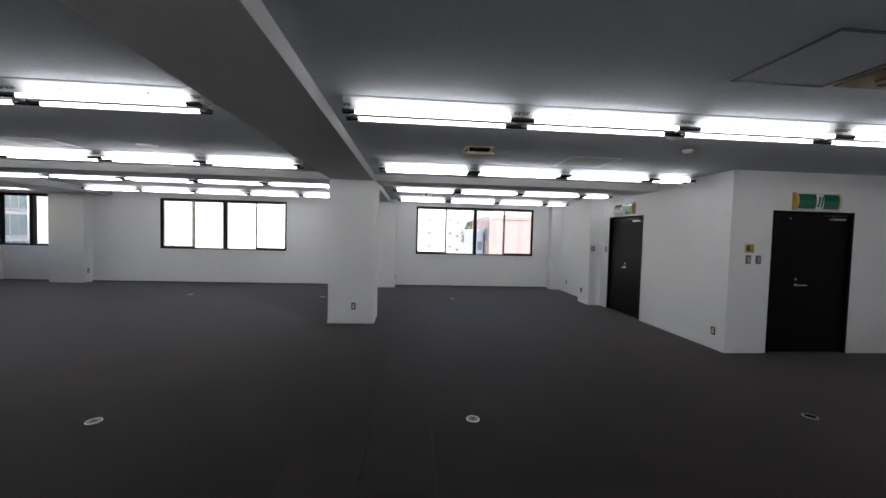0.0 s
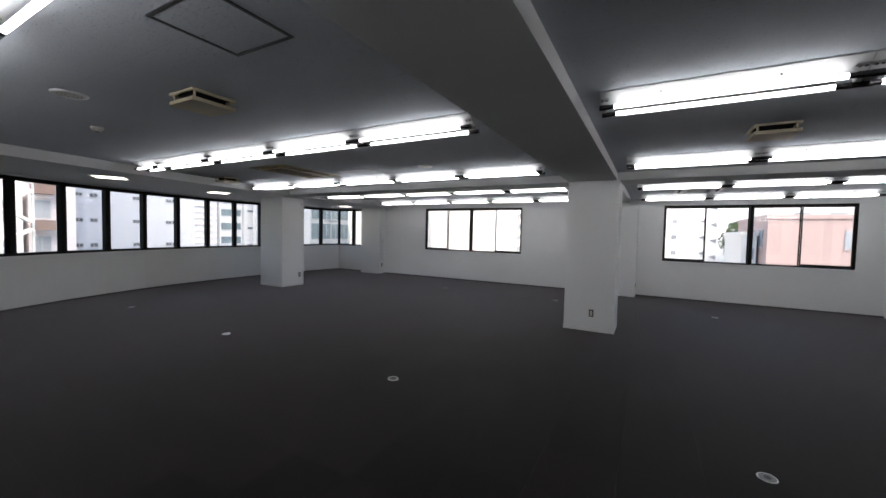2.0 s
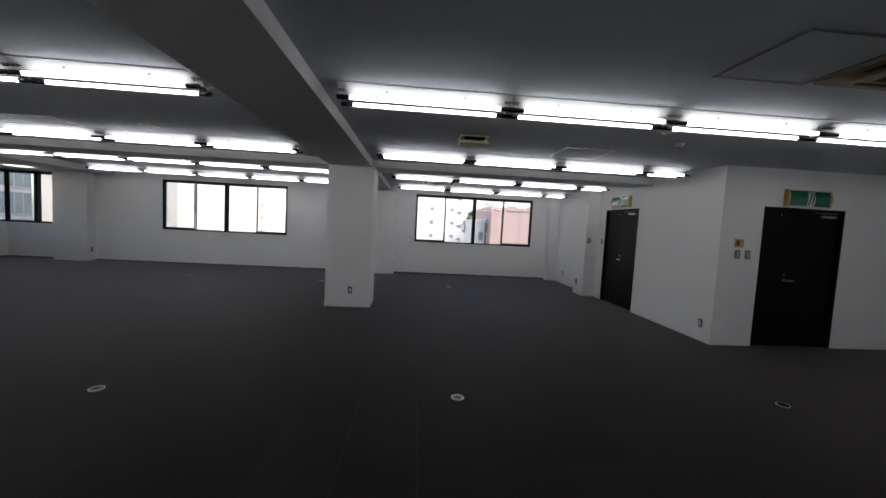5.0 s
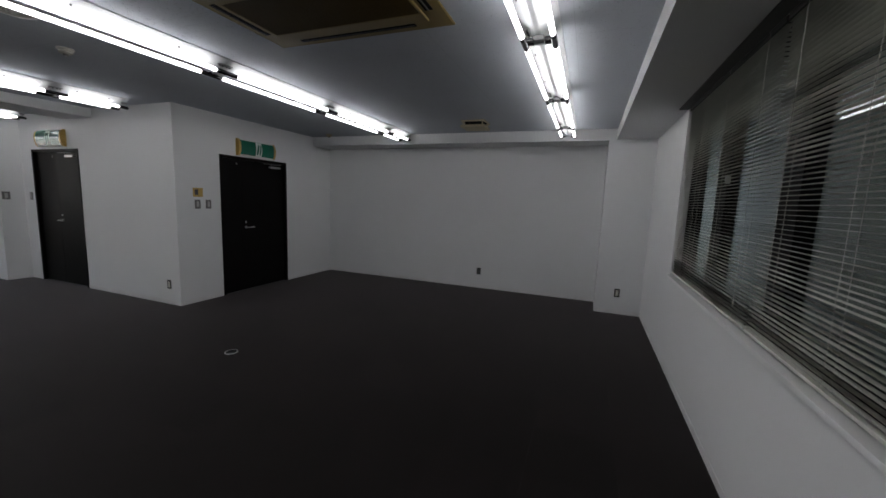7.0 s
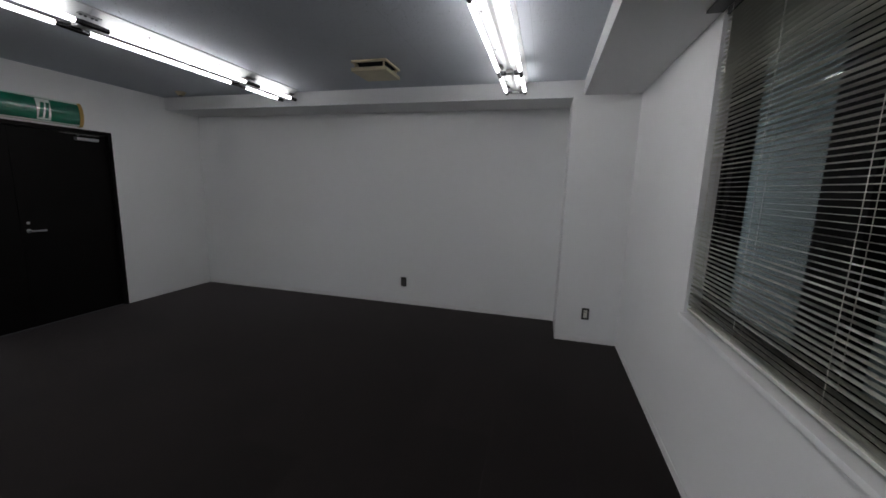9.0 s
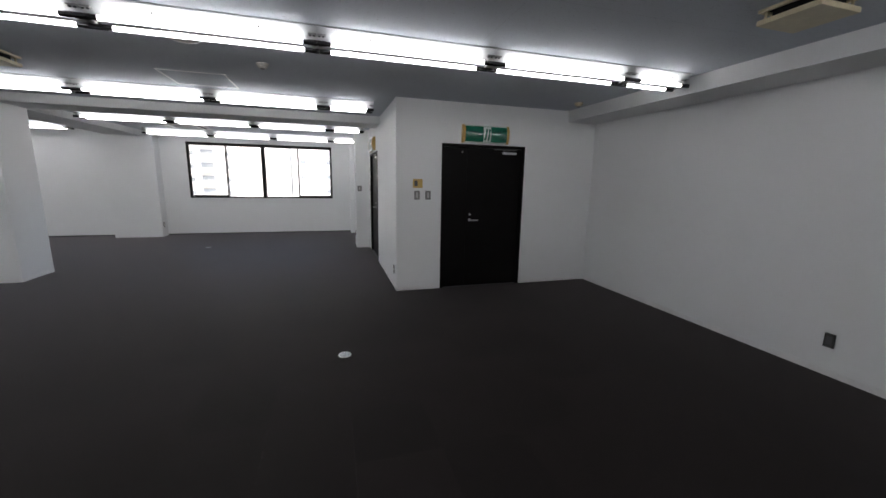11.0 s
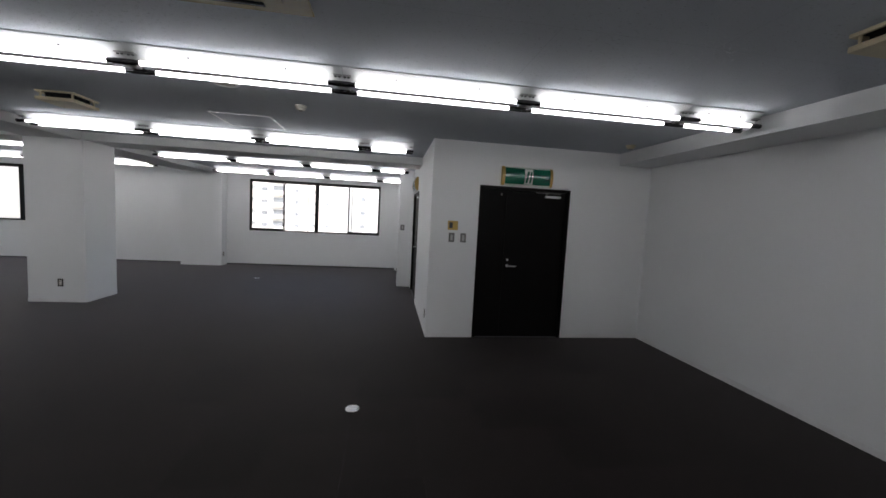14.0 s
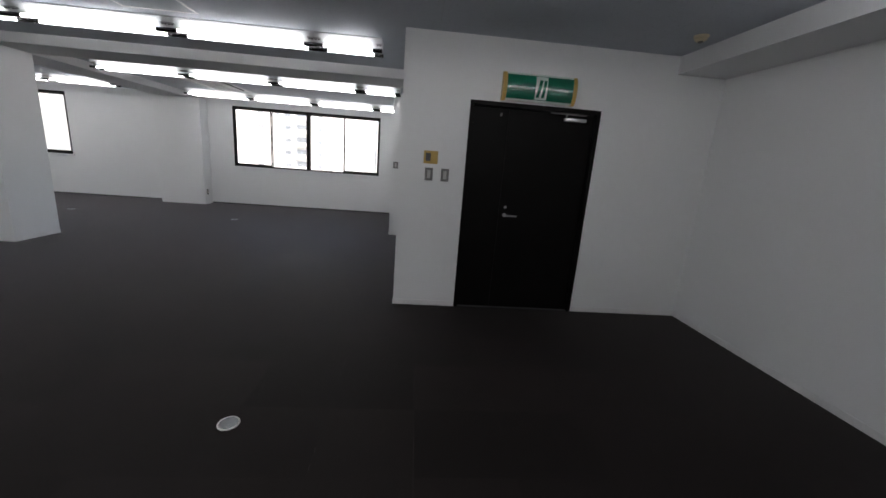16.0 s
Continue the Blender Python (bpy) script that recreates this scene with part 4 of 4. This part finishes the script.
tagged(structure("ground", boxes((-400, 400, -400, 400, STREET - 1, STREET)), GROUND, "grey asphalt city ground far below", "ground"))
# Unseen masses, added to keep sky light out of the south gap.
shell = tagged(thing("building_shell", (0, 0, STREET), "unseen plain storeys added above and below to block sky light", "building"), kind="structure")
part("storeys_above", boxes((-12.2, 7.7, -1.15, 11.26, CEIL + 0.25 - STREET, 22.0 - STREET)), FACADE, shell)
part("storeys_below", boxes((-12.2, 7.7, -1.15, 11.26, 0.0, -0.3 - STREET)), FACADE, shell)
part("stair_core", boxes((4.5, 7.7, 5.0, 11.26, -0.3 - STREET, CEIL + 0.25 - STREET)), FACADE, shell)


def building(label, x0, x1, y0, y1, top, mat, windows=(), name="apartment_building", slabs=(), glass=None, ledge=None):
    """A block with windows on its faces: (face, along, z, width, height); slabs: (face, from, to, z, depth, height)."""
    b = thing(name, ((x0 + x1) / 2, (y0 + y1) / 2, STREET), label, "building")
    cx, cy = (x0 + x1) / 2, (y0 + y1) / 2
    part("wall", boxes((x0 - cx, x1 - cx, y0 - cy, y1 - cy, 0, top - STREET)), mat, b)
    part("roof", boxes((x0 - cx - 0.1, x1 - cx + 0.1, y0 - cy - 0.1, y1 - cy + 0.1, top - STREET, top - STREET + 0.35)), mat, b, "flat roof with a low parapet")

    def onto(face, u0, u1, z0, z1, d0, d1):
        if face == "s":
            return (u0 - cx, u1 - cx, y0 - cy - d1, y0 - cy - d0, z0 - STREET, z1 - STREET)
        if face == "w":
            return (x0 - cx - d1, x0 - cx - d0, u0 - cy, u1 - cy, z0 - STREET, z1 - STREET)
        return (x1 - cx + d0, x1 - cx + d1, u0 - cy, u1 - cy, z0 - STREET, z1 - STREET)

    for face, u, z, w, h in windows:
        win = part("window", boxes(onto(face, u - w / 2 - 0.06, u + w / 2 + 0.06, z - h / 2 - 0.06, z + h / 2 + 0.06, 0.005, 0.05)), FACADE_GREY, b)
        part("pane", boxes(onto(face, u - w / 2, u - 0.03, z - h / 2, z + h / 2, 0.05, 0.06), onto(face, u + 0.03, u + w / 2, z - h / 2, z + h / 2, 0.05, 0.06)), glass or FAR_GLASS, win)
        part("sill", boxes(onto(face, u - w / 2 - 0.1, u + w / 2 + 0.1, z - h / 2 - 0.14, z - h / 2 - 0.065, 0.005, 0.07)), mat, win)
    for face, u0, u1, z, depth, h in slabs:
        part("balcony", boxes(onto(face, u0, u1, z, z + h, 0.005, depth)), ledge or mat, b)
    return b


floors = [-3.9, -1.1, 1.75, 4.6, 7.4]
# north
wins = [("s", 3.35, z, 0.7, 0.65) for z in floors] + [("s", -1.4, z, 0.9, 0.7) for z in floors]
b = building("white apartment block with small windows and outside stairs", -3.5, 11.2, 80, 94, 24, FACADE, wins, glass=MID_GLASS)
for z in floors:
    for x, up in ((7.6, 0.0), (9.2, -0.6)):
        flight = bmesh.new()
        prism(flight, [(-0.6, 0.1), (0.45, -0.4), (0.45, 0.4), (0.25, 0.4)], 0, 0.12)
        bmesh.ops.transform(flight, matrix=pose(x - 3.85, 80 - 87 - 0.02, z + up - STREET, 90, 0, 0), verts=flight.verts[:])
        part("stair_opening", flight, MID_GLASS, b, "dark opening under a stair flight")
rows = [-3.6 + 2.25 * i for i in range(7)]
wins = [("s", x, z + d, w, h) for x, w, h, d in ((-24.4, 0.9, 1.0, 0), (-21.3, 0.5, 0.5, 0.2), (-19.5, 1.0, 0.6, 0), (-16.9, 1.9, 1.1, 0.1), (-13.6, 0.5, 0.6, 0)) for z in rows]
building("white apartment block with small windows and balconies", -27.0, -12.5, 76, 90, 22, FACADE, wins, glass=MID_GLASS, slabs=[("s", -18.2, -15.7, z - 1.0, 0.9, 0.75) for z in rows])
building("white apartment block with narrow windows", -12.3, -3.7, 80.6, 93, 24, FACADE, [("s", x, z, w, 0.5) for x, w in ((-11.2, 1.2), (-8.6, 0.6)) for z in rows[:5]])
building("white office block with few windows", -44.0, -26.0, 68, 80, 20, FACADE, [("s", x, z, w, 0.6) for x, w in ((-41.5, 0.8), (-39.0, 1.6), (-35.5, 0.8), (-33.2, 1.6), (-29.6, 0.8), (-27.6, 1.4)) for z in rows], name="office_building", glass=MID_GLASS)
building("salmon tiled low building with a flat roof", 8.4, 24.0, 41.5, 54, 3.4, FACADE_PINK, [("s", 13.9, z, 1.3, 1.4) for z in (-1.4, 1.7)] + [("w", y, z, 1.5, 1.5) for y in (43.6, 46.6) for z in (-1.4, 1.7)], name="tiled_building")
building("low white house beside the salmon building", 7.1, 8.2, 44, 53, 1.95, FACADE, [("s", 7.75, z, 0.4, 0.9) for z in (-2.2, 0.3)], name="white_house")
building("pale building behind the salmon roof", 14.0, 34.0, 66, 78, 6.2, FACADE, [("s", x, z, 1.6, 1.3) for x in (17, 20.5, 24) for z in (1.6, 4.6)], name="office_building")
building("pale far city block", -70.0, -6.0, 120, 135, 12, FACADE, [("s", x, z, 2.0, 1.2) for x in range(-60, -8, 6) for z in (1.5, 5.0, 8.5)], name="office_building")
building("pale far city block", -2.0, 60.0, 122, 136, 9, FACADE_BLUE, [("s", x, z, 2.0, 1.2) for x in range(2, 58, 6) for z in (1.0, 4.5)], name="office_building")
# west
wz = (-3.45, -0.69, 2.09, 4.86, 7.6)
wins = [("e", y + s, z, 0.6, 0.36) for y, pair in ((15.9, (-0.55, 0.55)), (17.7, (0,)), (21.65, (0,)), (25.5, (-0.36, 0.36))) for s in pair for z in wz]
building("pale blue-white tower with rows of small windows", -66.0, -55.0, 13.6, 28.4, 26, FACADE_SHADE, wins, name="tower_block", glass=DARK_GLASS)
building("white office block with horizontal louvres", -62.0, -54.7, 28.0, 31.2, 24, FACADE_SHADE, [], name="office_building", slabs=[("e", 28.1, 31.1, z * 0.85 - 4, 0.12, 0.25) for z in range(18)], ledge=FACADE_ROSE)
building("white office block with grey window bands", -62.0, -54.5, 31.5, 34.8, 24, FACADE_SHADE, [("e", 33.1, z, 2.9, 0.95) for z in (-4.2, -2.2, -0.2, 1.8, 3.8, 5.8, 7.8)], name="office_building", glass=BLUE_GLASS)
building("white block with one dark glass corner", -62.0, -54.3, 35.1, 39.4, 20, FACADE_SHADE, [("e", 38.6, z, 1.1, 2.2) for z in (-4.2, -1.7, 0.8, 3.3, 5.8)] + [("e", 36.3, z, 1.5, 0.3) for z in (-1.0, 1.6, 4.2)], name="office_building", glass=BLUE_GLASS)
building("blue glass office tower", -52.0, -40.0, 34.9, 42.1, 24, FACADE_GREY, [("e", y, z, 1.6, 2.1) for y in (35.9, 37.7, 39.5, 41.2) for z in (-4.0, -1.3, 1.4, 4.1, 6.8)], name="glass_tower", glass=BLUE_GLASS)
building("pale beige block close to the corner", -28.0, -18.0, 29.5, 45, 22, FACADE_BEIGE, [("s", -24.5, z, 1.2, 1.2) for z in (-2, 1.2, 4.4)], name="apartment_building")
building("pale rose block with brown balconies", -52.0, -42.0, 9.6, 12.3, 16, FACADE_ROSE, [("e", 10.3, z + 0.6, 0.9, 1.3) for z in wz], slabs=[("e", 9.7, 10.9, z - 1.0, 0.8, 0.75) for z in wz], ledge=FACADE_BROWN)
building("white house with grey windows beyond the balcony", -52.0, -42.0, 5.9, 9.3, 3.6, FACADE, [("e", 7.0, 2.5, 1.0, 0.9), ("e", 8.4, 2.4, 0.5, 1.5), ("e", 7.1, 0.2, 1.4, 1.1), ("e", 8.5, -0.4, 0.6, 1.2), ("e", 6.3, 0.3, 0.4, 1.3)], name="white_house",
         slabs=[("e", 6.0, 7.6, 1.05, 0.7, 0.25), ("e", 6.0, 9.2, -1.2, 0.5, 0.2), ("e", 6.2, 7.7, 3.1, 0.6, 0.12)])
building("white house with louvres beyond the balcony", -44.0, -30.0, -1.0, 3.9, 5.4, FACADE, [("e", 2.8, 1.15, 0.3, 0.25), ("e", 3.45, 2.6, 0.5, 1.0), ("e", 3.3, 1.3, 0.7, 0.5), ("e", 1.5, 0.9, 0.9, 0.4)], name="white_house",
         slabs=[("e", 1.1, 2.45, 1.95 + 0.19 * i, 0.14, 0.07) for i in range(13)] + [("e", 2.6, 3.8, 0.65, 0.4, 0.1), ("e", -0.9, 3.8, -0.3, 0.5, 0.2)], ledge=FACADE_GREY)
stairs = thing("outside_stair", (-38.5, 8.25, STREET), "white steel outside staircase between the houses", "staircase")
for i in range(12):
    z = 9.0 + i * 1.35
    m = pose(0, 0, z, 34 if i % 2 else -34, 0, 0)
    part("flight", box(bmesh.new(), -0.4, 0.4, -0.75, 0.75, -0.09, 0.09, turn=m), FACADE, stairs)
for y in (-0.75, 0.75):
    part("post", boxes((-0.06, 0.06, y - 0.06, y + 0.06, 0, 26)), FACADE, stairs)
# the wall across the narrow gap to the south
building("grey-green rendered wall of the neighbouring house", -16.0, 16.0, -12.0, -2.15, 24, NEIGHBOUR, name="neighbour_house")

# tree
tree = thing("tree", (9.3, 60.0, STREET), "green broadleaf tree behind the low white house", "tree")
bm = rod(bmesh.new(), (0, 0, 0), (0.2, 0.1, 13), 0.32, 0.14, sides=10)
for i in range(9):
    a = i * 2.4
    z = 10.5 + i * 0.5
    rod(bm, (0.15, 0.05, z), (1.4 * math.cos(a), 1.4 * math.sin(a), z + 2.2), 0.09, 0.03, sides=6)
part("trunk", bm, BARK, tree)
bm = bmesh.new()
for i in range(1600):
    a, h = random.uniform(0, 6.283), random.uniform(-1, 1)
    lump = 1.0 + 0.35 * math.sin(3 * a + 4 * h)
    r = (random.random() ** 0.4) * lump * math.sqrt(max(0.02, 1 - h * h))
    p = Vector((1.6 * r * math.cos(a), 1.6 * r * math.sin(a), 16.6 + 2.2 * h))
    e = Euler((random.uniform(0, 6), random.uniform(0, 6), random.uniform(0, 6))).to_matrix()
    q = [bm.verts.new(p + e @ Vector(v)) for v in ((-0.16, 0, 0), (0, -0.1, 0.03), (0.16, 0, 0), (0, 0.1, 0.03))]
    bm.faces.new(q)
part("crown", bm, LEAF, tree)

# balcony outside the glass door
balcony = tagged(thing("balcony", (0, 0, 0), "narrow balcony with grey parapet and steel rail", "balcony"), kind="structure")
line = [(-8.25, -1.0)] + WEST[:6]
part("slab", band(bmesh.new(), line, 0.2, 1.5, -0.25, -0.03), FACADE, balcony)
part("parapet", band(bmesh.new(), line, 1.4, 1.5, -0.03, 0.98), BALCONY, balcony, "grey parapet panel, darkened for its shaded inner face")
part("coping", band(bmesh.new(), line, 1.37, 1.53, 0.98, 1.03), ENAMEL, balcony, "white coping")
rail_line = outward(line, 1.45)
bm = bmesh.new()
for p, q in zip(rail_line, rail_line[1:]):
    rod(bm, (*p, 1.16), (*q, 1.16), 0.02, sides=8)
part("rail", bm, STEEL, balcony, "grey steel hand rail", smooth=True)
for p in rail_line:
    part("rail_post", rod(bmesh.new(), (*p, 1.03), (*p, 1.16), 0.014, sides=8), STEEL, balcony)

# ---- carpet tiles ----
TILE = 0.5
bm = boxes((0.0001, TILE - 0.0001, 0.0001, TILE - 0.0001, -0.006, 0.0))
first = None
rest_v, rest_f = [], []
floor = bpy.data.objects["floor"]
tile_mesh = bpy.data.meshes.new("carpet_tile")
bm.to_mesh(tile_mesh)
bm.free()
tile_mesh.materials.append(CARPET)
singles = 0
for i in range(-25, 16):
    for j in range(-3, 23):
        x, y = i * TILE - 0.02, j * TILE + 0.06
        if x > EAST or (x > EAST_UP + 0.2 and y > BLOCK + 0.2):
            continue
        if 0 <= i <= 14 and -2 <= j <= 17 and singles < 300:
            ob = new("carpet_tile", tile_mesh)
            ob.parent = floor
            ob.matrix_basis = pose(x, y, 0)
            singles += 1
        else:
            base = len(rest_v)
            x1, y1 = x + TILE - 0.0003, y + TILE - 0.0003
            rest_v += [(x + 0.0003, y + 0.0003, 0), (x1, y + 0.0003, 0), (x1, y1, 0), (x + 0.0003, y1, 0), (x + 0.0003, y + 0.0003, -0.006), (x1, y + 0.0003, -0.006), (x1, y1, -0.006), (x + 0.0003, y1, -0.006)]
            rest_f += [tuple(base + k for k in f) for f in ((0, 1, 2, 3), (4, 5, 1, 0), (5, 6, 2, 1), (6, 7, 3, 2), (7, 4, 0, 3))]
mesh = bpy.data.meshes.new("carpet_tiles")
mesh.from_pydata(rest_v, [], rest_f)
mesh.materials.append(CARPET_REST)
rest = tagged(new("carpet_tiles", mesh), "charcoal carpet tiles", kind="stuff")
rest.parent = floor
